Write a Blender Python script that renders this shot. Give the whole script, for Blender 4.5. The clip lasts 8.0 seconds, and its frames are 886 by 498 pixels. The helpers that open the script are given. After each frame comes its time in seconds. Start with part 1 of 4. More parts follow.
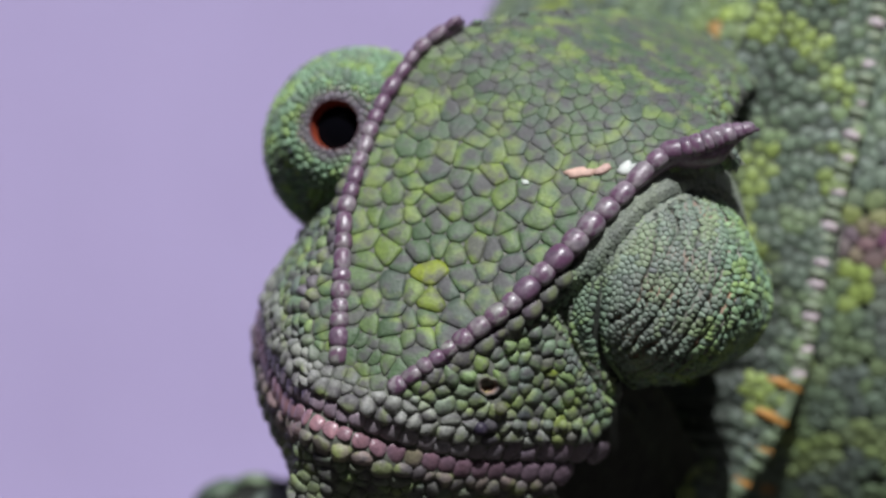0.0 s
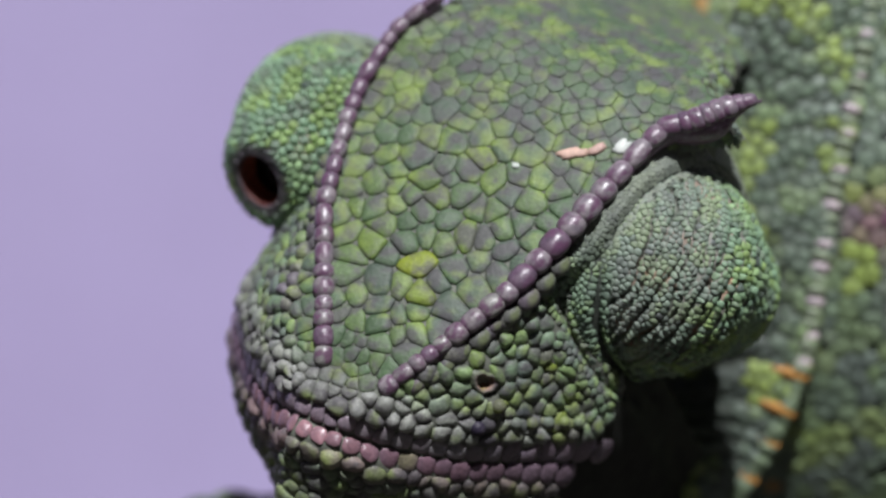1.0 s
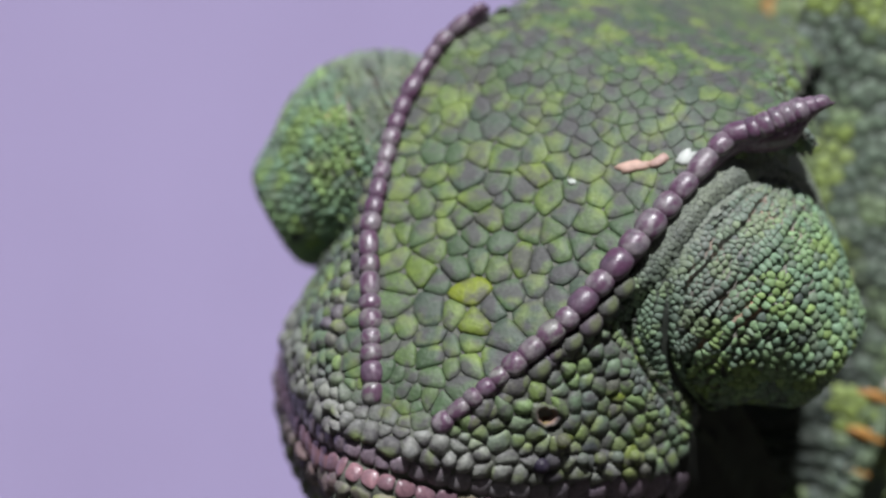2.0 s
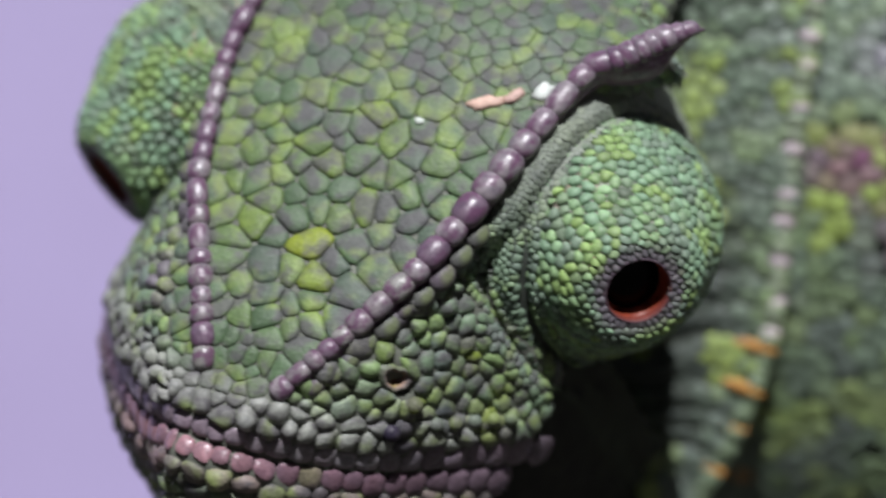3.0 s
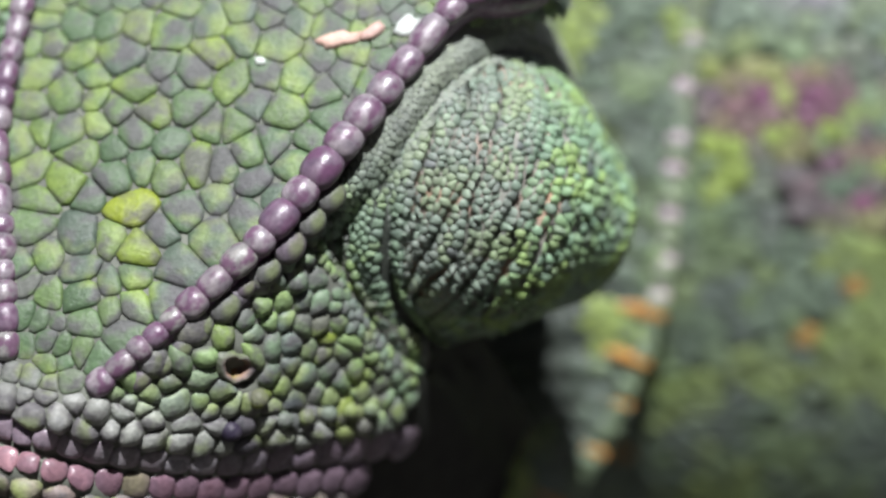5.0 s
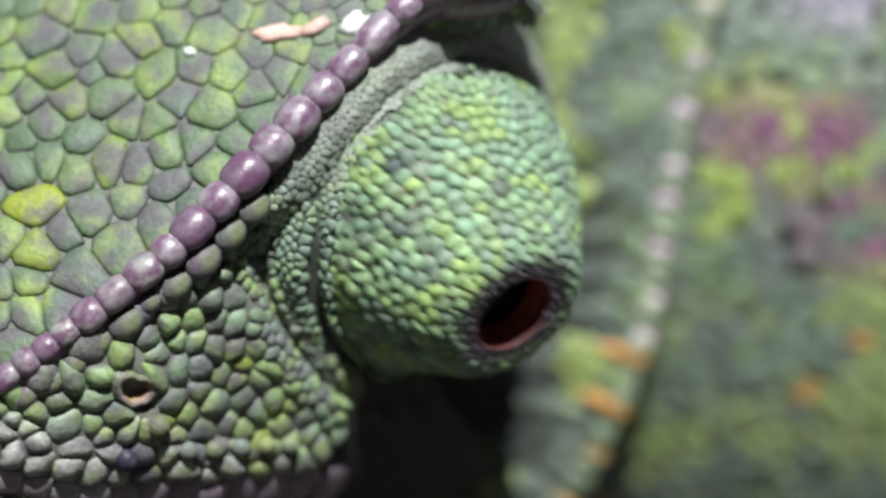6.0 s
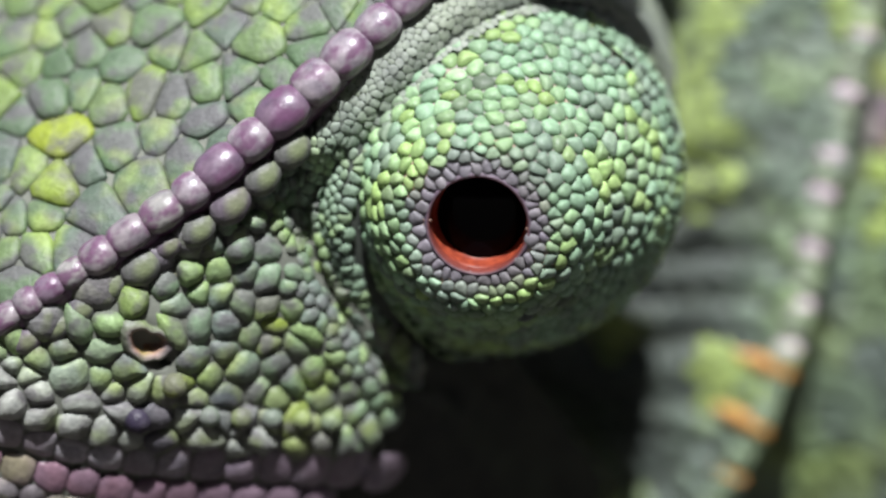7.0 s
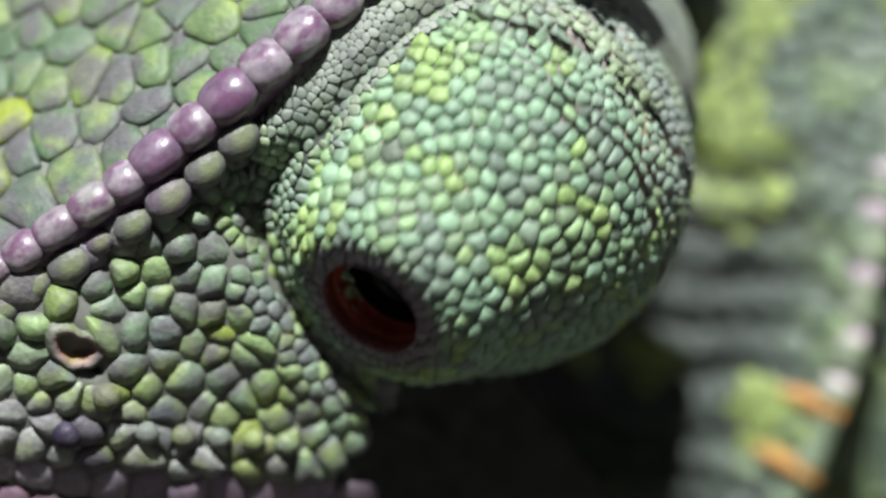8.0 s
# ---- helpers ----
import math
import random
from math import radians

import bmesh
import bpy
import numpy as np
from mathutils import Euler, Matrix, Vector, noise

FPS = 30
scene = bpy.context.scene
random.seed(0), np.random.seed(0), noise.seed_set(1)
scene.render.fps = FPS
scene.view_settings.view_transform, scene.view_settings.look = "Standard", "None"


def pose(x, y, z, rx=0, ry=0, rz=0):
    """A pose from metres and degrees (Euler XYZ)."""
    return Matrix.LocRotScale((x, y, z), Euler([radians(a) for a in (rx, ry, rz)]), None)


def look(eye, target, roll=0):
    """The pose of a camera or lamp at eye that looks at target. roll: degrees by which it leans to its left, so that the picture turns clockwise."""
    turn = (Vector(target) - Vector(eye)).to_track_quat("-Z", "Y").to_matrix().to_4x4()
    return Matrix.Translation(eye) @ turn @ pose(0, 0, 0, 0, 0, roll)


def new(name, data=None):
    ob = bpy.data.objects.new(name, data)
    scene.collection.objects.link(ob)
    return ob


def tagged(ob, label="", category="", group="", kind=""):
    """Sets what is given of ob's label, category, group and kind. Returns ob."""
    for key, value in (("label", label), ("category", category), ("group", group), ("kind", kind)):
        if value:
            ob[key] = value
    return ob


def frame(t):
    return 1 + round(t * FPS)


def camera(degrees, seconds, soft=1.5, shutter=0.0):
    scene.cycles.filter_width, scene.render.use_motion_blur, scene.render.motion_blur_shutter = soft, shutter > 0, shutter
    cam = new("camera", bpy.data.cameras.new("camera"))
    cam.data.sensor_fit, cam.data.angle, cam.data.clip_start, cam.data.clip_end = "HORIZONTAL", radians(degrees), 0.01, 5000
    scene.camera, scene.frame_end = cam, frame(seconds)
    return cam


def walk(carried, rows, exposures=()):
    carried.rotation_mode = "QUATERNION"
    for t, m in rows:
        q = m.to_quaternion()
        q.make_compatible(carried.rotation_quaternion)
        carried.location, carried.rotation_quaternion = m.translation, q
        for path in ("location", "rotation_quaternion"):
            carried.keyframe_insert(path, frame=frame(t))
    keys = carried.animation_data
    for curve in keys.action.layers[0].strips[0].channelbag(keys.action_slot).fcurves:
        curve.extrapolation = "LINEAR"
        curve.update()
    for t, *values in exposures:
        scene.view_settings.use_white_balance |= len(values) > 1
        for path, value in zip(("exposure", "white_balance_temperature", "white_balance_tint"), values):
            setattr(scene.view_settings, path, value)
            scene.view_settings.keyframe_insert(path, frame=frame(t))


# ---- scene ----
# ---------------------------------------------------------------- camera
cam = camera(20, 8.0, soft=2.6, shutter=0.5)
walk(cam, [
    (0, pose(-0.00200, -0.15363, 0.12058, 82.001, -0.000, 0.000)),
    (0.5, pose(-0.00293, -0.14807, 0.11918, 82.248, 0.455, -0.225)),
    (1, pose(-0.00501, -0.14475, 0.11706, 82.651, 1.774, -1.692)),
    (1.2, pose(-0.00543, -0.14428, 0.11663, 82.866, 1.799, -1.738)),
    (2.3, pose(-0.00214, -0.13075, 0.11386, 84.005, 4.746, 0.197)),
    (2.5, pose(-0.00183, -0.12848, 0.11371, 83.620, 4.941, -0.537)),
    (3, pose(-0.00144, -0.12287, 0.11346, 82.204, 4.794, -3.042)),
    (3.5, pose(-0.00175, -0.11812, 0.11262, 81.904, 5.376, -4.704)),
    (4, pose(-0.00229, -0.11347, 0.11237, 81.736, 5.054, -6.087)),
    (4.5, pose(-0.00303, -0.10915, 0.11287, 80.527, 4.664, -7.882)),
    (4.7, pose(-0.00273, -0.10743, 0.11387, 79.892, 4.587, -7.709)),
    (5.8, pose(0.00337, -0.09500, 0.11310, 79.336, 3.188, -5.621)),
    (6, pose(0.00633, -0.09406, 0.11227, 79.794, 1.313, -3.941)),
    (6.5, pose(0.01537, -0.08934, 0.10865, 81.034, -0.217, 2.135)),
    (7, pose(0.01986, -0.08408, 0.10613, 81.839, -0.583, 6.669)),
    (7.5, pose(0.02531, -0.07900, 0.10393, 83.118, -0.915, 10.119)),
    (8, pose(0.02802, -0.07421, 0.10287, 83.497, -1.107, 12.906)),
], exposures=[(0, 0.06, 6250, 10), (1.2, 0.03, 6250, 10), (2.5, 0.0, 6250, 10), (3.5, 0.50, 6250, 10), (4.5, 0.70, 6250, 10), (6, 0.76, 6250, 10), (7, 0.95, 6250, 10), (8, 0.96, 6250, 10)])

# ---------------------------------------------------------------- daylight
SUN_AIM = Vector((0.060, -0.523, 0.850)).normalized()      # towards the sun
sky_world = bpy.data.worlds.new("sky")
scene.world = sky_world
sky_world.use_nodes = True
sky_nodes = sky_world.node_tree.nodes
sky = sky_nodes.new("ShaderNodeTexSky")
sky.sky_type, sky.sun_disc = "NISHITA", False
sky.sun_elevation = math.asin(SUN_AIM.z)
sky.sun_rotation = math.atan2(SUN_AIM.x, SUN_AIM.y)
sky_nodes["Background"].inputs["Strength"].default_value = 0.05
sky_world.node_tree.links.new(sky.outputs[0], sky_nodes["Background"].inputs["Color"])
sun = new("sun", bpy.data.lights.new("sun", "SUN"))
sun.data.energy, sun.data.angle, sun.data.color = 5.0, radians(0.6), (1.0, 0.98, 0.97)
sun.matrix_world = look(SUN_AIM * 3, (0, 0, 0))


# ---------------------------------------------------------------- materials
def shader(name, rough=0.5, color=(0.5, 0.5, 0.5)):
    mat = bpy.data.materials.new(name)
    mat.use_nodes = True
    bsdf = mat.node_tree.nodes["Principled BSDF"]
    bsdf.inputs["Roughness"].default_value = rough
    bsdf.inputs["Base Color"].default_value = (*color, 1)
    return mat, mat.node_tree.nodes, mat.node_tree.links, bsdf


def noise_node(nodes, links, size, detail=4.0, rough=0.55, shuffle=False):
    """Noise whose blotches are about `size` metres, in the object's own space."""
    co = nodes.new("ShaderNodeTexCoord")
    tex = nodes.new("ShaderNodeTexNoise")
    tex.inputs["Scale"].default_value = 1.0 / size
    tex.inputs["Detail"].default_value = detail
    tex.inputs["Roughness"].default_value = rough
    if shuffle:
        info = nodes.new("ShaderNodeObjectInfo")
        far = nodes.new("ShaderNodeVectorMath")
        far.operation = "MULTIPLY_ADD"
        far.inputs[1].default_value = (0.37, 0.91, 0.53)
        links.new(info.outputs["Random"], far.inputs[0])
        links.new(co.outputs["Object"], far.inputs[2])
        links.new(far.outputs[0], tex.inputs["Vector"])
    else:
        links.new(co.outputs["Object"], tex.inputs["Vector"])
    return tex


def ramp_node(nodes, links, source, stops):
    ramp = nodes.new("ShaderNodeValToRGB")
    while len(ramp.color_ramp.elements) < len(stops):
        ramp.color_ramp.elements.new(0.5)
    for el, (at, c) in zip(ramp.color_ramp.elements, stops):
        el.position, el.color = at, (*c, 1)
    links.new(source, ramp.inputs["Fac"])
    return ramp


def mix_node(nodes, links, blend, fac, a, b):
    mix = nodes.new("ShaderNodeMix")
    mix.data_type, mix.blend_type = "RGBA", blend
    for slot, value in ((0, fac), (6, a), (7, b)):
        if hasattr(value, "is_linked"):
            links.new(value, mix.inputs[slot])
        else:
            mix.inputs[slot].default_value = value if slot == 0 else (*value, 1)
    return mix.outputs[2]


def bump_node(nodes, links, source, bsdf, strength, distance):
    bump = nodes.new("ShaderNodeBump")
    bump.inputs["Strength"].default_value = strength
    bump.inputs["Distance"].default_value = distance
    links.new(source, bump.inputs["Height"])
    links.new(bump.outputs[0], bsdf.inputs["Normal"])


def pigment_material(name, rough, speck=0.5, spec=0.5, bump=0.35, bruise=0.0, dark=(0.125, 0.122, 0.128), shuffle=False, lime=0.0):
    """Skin whose pigment is stored scale by scale; mottled and finely wrinkled."""
    mat, nodes, links, bsdf = shader(name, rough)
    att = nodes.new("ShaderNodeAttribute")
    att.attribute_name = "pigment"
    big = noise_node(nodes, links, 0.0005 if shuffle else 0.0011, 3.0, 0.6, shuffle)
    fine = noise_node(nodes, links, 0.00022, 3.0, 0.6, shuffle)
    tone = ramp_node(nodes, links, big.outputs["Fac"], [(0.36, (0.52, 0.50, 0.55)), (0.62, (1.18, 1.15, 1.1))])
    c = mix_node(nodes, links, "MULTIPLY", speck, att.outputs["Color"], tone.outputs[0])
    if bruise:
        spots = noise_node(nodes, links, 0.0004 if shuffle else 0.0011, 2.6, 0.5, shuffle)
        where = ramp_node(nodes, links, spots.outputs["Fac"], [(0.44, (0, 0, 0)), (0.60, (bruise,) * 3)])
        c = mix_node(nodes, links, "MIX", where.outputs[0], c, dark)
    if lime:
        patch = noise_node(nodes, links, 0.0017, 2.0, 0.5)
        where = ramp_node(nodes, links, patch.outputs["Color"], [(0.52, (0, 0, 0)), (0.66, (lime,) * 3)])
        c = mix_node(nodes, links, "MIX", where.outputs[0], c, (0.26, 0.35, 0.08))
    dust = ramp_node(nodes, links, fine.outputs["Fac"], [(0.40, (0.78, 0.78, 0.78)), (0.68, (1.12, 1.12, 1.12))])
    c = mix_node(nodes, links, "MULTIPLY", 0.8, c, dust.outputs[0])
    links.new(c, bsdf.inputs["Base Color"])
    gloss = ramp_node(nodes, links, big.outputs["Fac"], [(0.3, (rough - 0.08,) * 3), (0.7, (rough + 0.12,) * 3)])
    links.new(gloss.outputs[0], bsdf.inputs["Roughness"])
    bsdf.inputs["Specular IOR Level"].default_value = spec
    bump_node(nodes, links, fine.outputs["Fac"], bsdf, bump, 0.00006)
    return mat


M_SCALE = pigment_material("scaly_skin", 0.52, 0.6, 0.30, 0.8, 0.85, (0.092, 0.085, 0.094), lime=0.6)
M_TURRET = pigment_material("turret_skin", 0.52, 0.45, 0.34, 0.4)
M_BEAD = pigment_material("bead_skin", 0.34, 0.6, 0.5, 0.45, 0.85, (0.115, 0.05, 0.10), True)
M_BODY = pigment_material("body_skin", 0.5, 0.6)


def hide_material(name, low, high):
    mat, nodes, links, bsdf = shader(name, 0.6)
    bsdf.inputs["Specular IOR Level"].default_value = 0.15
    tex = noise_node(nodes, links, 0.0015)
    ramp = ramp_node(nodes, links, tex.outputs["Fac"], [(0.3, low), (0.7, high)])
    links.new(ramp.outputs[0], bsdf.inputs["Base Color"])
    bump_node(nodes, links, tex.outputs["Fac"], bsdf, 0.5, 0.0001)
    return mat


def stretched_material():
    mat, nodes, links, bsdf = shader("stretched_turret_skin", 0.6)
    tex = noise_node(nodes, links, 0.0022, 4.0)
    ramp = ramp_node(nodes, links, tex.outputs["Fac"], [(0.32, (0.14, 0.16, 0.13)), (0.54, (0.24, 0.225, 0.20)), (0.72, (0.42, 0.26, 0.17))])
    links.new(ramp.outputs[0], bsdf.inputs["Base Color"])
    bump_node(nodes, links, tex.outputs["Fac"], bsdf, 0.5, 0.0001)
    return mat


M_HIDE = hide_material("dark_leg_skin_and_throat_shade", (0.010, 0.011, 0.010), (0.028, 0.03, 0.024))
M_FOLD = hide_material("folded_skin", (0.045, 0.052, 0.045), (0.085, 0.095, 0.08))
M_HEADSKIN = hide_material("skin_between_scales", (0.10, 0.105, 0.09), (0.16, 0.17, 0.14))
M_LIP = pigment_material("moist_lip_skin", 0.30, 0.8, 0.5, 0.45, 0.6, (0.11, 0.075, 0.105))
M_STRETCH = stretched_material()


def lilac_material(name, low, high):
    mat, nodes, links, bsdf = shader(name, 0.85)
    tex = noise_node(nodes, links, 0.06, 5.0, 0.6)
    grain = noise_node(nodes, links, 0.002, 4.0, 0.7)
    ramp = ramp_node(nodes, links, tex.outputs["Fac"], [(0.3, low), (0.7, high)])
    c = mix_node(nodes, links, "MULTIPLY", 0.12, ramp.outputs[0], grain.outputs["Color"])
    links.new(c, bsdf.inputs["Base Color"])
    bump_node(nodes, links, grain.outputs["Fac"], bsdf, 0.3, 0.0006)
    return mat


M_WALL = lilac_material("lilac_paint", (0.45, 0.38, 0.63), (0.50, 0.425, 0.70))
M_FLOOR = lilac_material("dark_floor", (0.022, 0.02, 0.017), (0.045, 0.04, 0.033))

M_PUPIL, _n, _l, _b = shader("black_pupil", 0.08, (0.002, 0.002, 0.003))
_b.inputs["Specular IOR Level"].default_value = 0.06


def iris_material():
    mat, nodes, links, bsdf = shader("orange_iris", 0.38)
    bsdf.inputs["Specular IOR Level"].default_value = 0.2
    tex = noise_node(nodes, links, 0.0003)
    ramp = ramp_node(nodes, links, tex.outputs["Fac"], [(0.3, (0.13, 0.022, 0.014)), (0.7, (0.28, 0.055, 0.024))])
    links.new(ramp.outputs[0], bsdf.inputs["Base Color"])
    return mat


M_IRIS = iris_material()
M_SCAR = pigment_material("peeling_skin", 0.6, 0.3)


# ---------------------------------------------------------------- builders
MM = 0.001


def part(name, verts, faces, material, parent, label="", pigment=None, kind="", smooth=True):
    """One mesh object under a thing or a part; verts in millimetres of the animal's space."""
    me = bpy.data.meshes.new(name)
    me.from_pydata([tuple(v) for v in np.asarray(verts, float) * MM], [], faces)
    me.materials.append(material)
    if smooth:
        me.polygons.foreach_set("use_smooth", [True] * len(me.polygons))
    if pigment is not None:
        rgba = np.ones((len(verts), 4))
        rgba[:, :3] = pigment
        me.attributes.new("pigment", "FLOAT_COLOR", "POINT").data.foreach_set("color", rgba.ravel())
    ob = new(name, me)
    ob.parent = parent
    return tagged(ob, label, kind=kind)


def grid_faces(nu, nv, loop=False):
    out = []
    for i in range(nu - 1):
        for j in range(nv if loop else nv - 1):
            k = (j + 1) % nv
            out.append((i * nv + j, (i + 1) * nv + j, (i + 1) * nv + k, i * nv + k))
    return out


def unit(v):
    v = np.asarray(v, float)
    return v / (np.linalg.norm(v, axis=-1, keepdims=True) + 1e-12)


def spread(points, reach, rng, rounds=4):
    """Even seeds out of dense surface points: no two nearer than their reach, then evened out. Returns indices."""
    order = rng.permutation(len(points))
    kept, cell = [], {}
    big = float(reach.max())
    for i in order:
        key = tuple(np.floor(points[i] / big).astype(int))
        near = [j for a in (-1, 0, 1) for b in (-1, 0, 1) for c in (-1, 0, 1)
                for j in cell.get((key[0] + a, key[1] + b, key[2] + c), ())]
        if near:
            d = np.linalg.norm(points[near] - points[i], axis=1)
            if (d < 0.80 * np.minimum(reach[near], reach[i])).any():
                continue
        kept.append(i)
        cell.setdefault(key, []).append(i)
    at = np.array(kept)
    fast = points.astype(np.float32)
    square = (fast ** 2).sum(1)
    for _ in range(rounds):
        best, owner = np.full(len(points), 1e9, np.float32), np.zeros(len(points), int)
        for a in range(0, len(at), 400):
            some = fast[at[a:a + 400]]
            d = (some ** 2).sum(1)[None] - 2 * fast @ some.T
            k = d.argmin(1)
            v = d[np.arange(len(fast)), k]
            better = v < best
            best[better], owner[better] = v[better], k[better] + a
        total = np.zeros((len(at), 3))
        np.add.at(total, owner, points)
        count = np.bincount(owner, minlength=len(at))[:, None]
        mean = np.where(count > 0, total / np.maximum(count, 1), points[at]).astype(np.float32)
        moved = []
        for a in range(0, len(at), 400):
            moved.append((square[None] - 2 * mean[a:a + 400] @ fast.T).argmin(1))
        at = np.unique(np.concatenate(moved))
    return at


def clip(poly, nx, ny, d):
    """The part of a convex polygon with nx x + ny y <= d."""
    out = []
    for i in range(len(poly)):
        ax, ay = poly[i - 1]
        bx, by = poly[i]
        da, db = nx * ax + ny * ay - d, nx * bx + ny * by - d
        if (da > 0) != (db > 0):
            k = da / (da - db)
            out.append((ax + (bx - ax) * k, ay + (by - ay) * k))
        if db <= 0:
            out.append((bx, by))
    return out


def scale_shapes(seeds, normals, reach, dome, gap, rng, lean=None, keep_off=None, flat_top=None):
    """For each seed a low dome on its own many-sided cell: verts and faces. lean: the way its tip leans."""
    shapes = []
    everyone, reaches = seeds, reach
    if keep_off is not None:
        everyone = np.vstack([seeds, keep_off[0]])
        reaches = np.concatenate([reach, keep_off[1]])
    for i, (p, n) in enumerate(zip(seeds, normals)):
        a = unit(np.cross(n, (0.3, 0.9, 0.2)))
        b = np.cross(n, a)
        off = everyone - p
        d = np.linalg.norm(off, axis=1)
        near = np.where((d < 2.7 * reach[i]) & (d > 1e-6) & (np.abs(off @ n) < 0.72 * d))[0]
        flatness = 0.0 if flat_top is None else flat_top[i]
        r = (0.84 + 0.11 * flatness) * reach[i]
        poly = [(r * math.cos(k * 0.5236), r * math.sin(k * 0.5236)) for k in range(12)]
        for j in near:
            x, y = off[j] @ a, off[j] @ b
            w = math.hypot(x, y)
            if w < 1e-6:
                continue
            poly = clip(poly, x / w, y / w, w * reach[i] / (reach[i] + reaches[j]) - gap * (0.5 - 0.3 * flatness))
            if len(poly) < 3:
                break
        if len(poly) < 3:
            continue
        soft, cut = [], 0.25 - 0.14 * flatness
        for k in range(len(poly)):
            q0, q1 = np.array(poly[k - 1]), np.array(poly[k])
            if np.linalg.norm(q1 - q0) < 0.03 * reach[i]:
                continue
            soft += [q0 * (1 - cut) + q1 * cut, q0 * cut + q1 * (1 - cut)]
        if len(soft) < 6:
            continue
        flat = np.array(soft)
        c = flat.mean(0)
        h = dome[i] * reach[i] * rng.uniform(0.82, 1.18)
        tip = c + rng.normal(0, 0.05, 2) * reach[i]
        if lean is not None:
            tip = tip + np.array((lean[i] @ a, lean[i] @ b)) * reach[i] * 0.25
        tilt = rng.normal(0, 0.03, 2)
        k = len(flat)
        verts, faces = [], []
        e = flatness
        for f, up in ((1.0, -0.28 - 0.47 * e), (0.988 + 0.005 * e, 0.02 + 0.45 * e), (0.90 + 0.06 * e, 0.27 + 0.58 * e), (0.74 + 0.165 * e, 0.58 + 0.34 * e), (0.45 + 0.17 * e, 0.90 + 0.08 * e)):
            q = tip * (1 - f) + flat * f
            hh = h * up + (q - c) @ tilt * (up > 0)
            verts.append(p + q[:, :1] * a + q[:, 1:] * b + np.outer(hh, n))
        verts = np.vstack(verts + [(p + tip[0] * a + tip[1] * b + n * h)[None]])
        for ring in range(4):
            for j in range(k):
                j2 = (j + 1) % k
                faces.append((ring * k + j, ring * k + j2, (ring + 1) * k + j2, (ring + 1) * k + j))
        faces += [(4 * k + j, 4 * k + (j + 1) % k, 5 * k) for j in range(k)]
        shapes.append((i, verts, faces))
    return shapes


def lay_scales(parent, seeds, normals, reach, dome, gap, colours, material, rng, singles=0, rank=None, lean=None, keep_off=None, flat_top=None, piece="scale"):
    """Scales on a skin: the first `singles` by rank as objects of their own, the others joined."""
    shapes = scale_shapes(seeds, normals, reach, dome, gap, rng, lean, keep_off, flat_top)
    if rank is not None:
        shapes.sort(key=lambda s: rank[s[0]])
    for i, verts, faces in shapes[:singles]:
        part(piece, verts, faces, material, parent, "", colours[i])
    rest = shapes[singles:]
    if rest:
        verts, faces, tint, at = [], [], [], 0
        for i, v, f in rest:
            verts.append(v)
            faces += [tuple(x + at for x in q) for q in f]
            tint.append(np.repeat(colours[i][None], len(v), 0))
            at += len(v)
        part("scale_cover", np.vstack(verts), faces, material, parent, "", np.vstack(tint), "stuff")


def blotch(points, size, seed):
    """Smooth noise of about 0 to 1 at each point (millimetres)."""
    shift = Vector((seed * 7.3, seed * 3.1, seed * 5.7))
    return np.array([noise.fractal(Vector(p) / size + shift, 0.6, 2.0, 3) for p in points]) * 0.5 + 0.5


def step(x, lo, hi):
    s = np.clip((np.asarray(x, float) - lo) / (hi - lo), 0, 1)
    return s * s * (3 - 2 * s)


def blend(a, b, k):
    k = np.asarray(k)[..., None]
    return np.asarray(a) * (1 - k) + np.asarray(b) * k


GREEN, LIME, GREY = (0.190, 0.250, 0.125), (0.32, 0.44, 0.12), (0.165, 0.190, 0.175)
VIOLET, PINK = (0.21, 0.145, 0.215), (0.56, 0.33, 0.35)
ORANGE, YELLOW, PALE = (0.50, 0.25, 0.06), (0.34, 0.45, 0.10), (0.52, 0.45, 0.48)


def mottled(points, rng, green=GREEN, lime=0.5, grey=0.5, seed=1, size=2.2):
    """Base greens scale by scale, with lime blotches and grey ones."""
    n = len(points)
    c = np.repeat(np.array(green)[None], n, 0)
    c = blend(c, GREY, grey * step(blotch(points, size, seed) + rng.normal(0, 0.04, n), 0.46, 0.66))
    c = blend(c, LIME, lime * step(blotch(points, size * 0.8, seed + 3) + rng.normal(0, 0.05, n), 0.50, 0.70))
    return c * rng.uniform(0.88, 1.12, (n, 1)) * np.array((0.94, 1.0, 0.99))


# ---------------------------------------------------------------- the setting
def slab(name, lo, hi, material, label):
    x0, y0, z0 = lo
    x1, y1, z1 = hi
    v = [(x, y, z) for x in (x0, x1) for y in (y0, y1) for z in (z0, z1)]
    me = bpy.data.meshes.new(name)
    me.from_pydata(v, [], [(0, 1, 3, 2), (4, 6, 7, 5), (0, 4, 5, 1), (2, 3, 7, 6), (0, 2, 6, 4), (1, 5, 7, 3)])
    me.materials.append(material)
    return tagged(new(name, me), label, kind="structure")


slab("wall_north", (-1.6, 0.30, -0.05), (1.6, 0.42, 3.0), M_WALL, "plain lilac painted wall, softly out of focus")
# the floor is out of view, kept dark to throw little light upwards
slab("floor", (-1.6, -2.6, -0.05), (1.6, 0.30, 0.0), M_FLOOR, "dark earth-coloured floor in daylight")

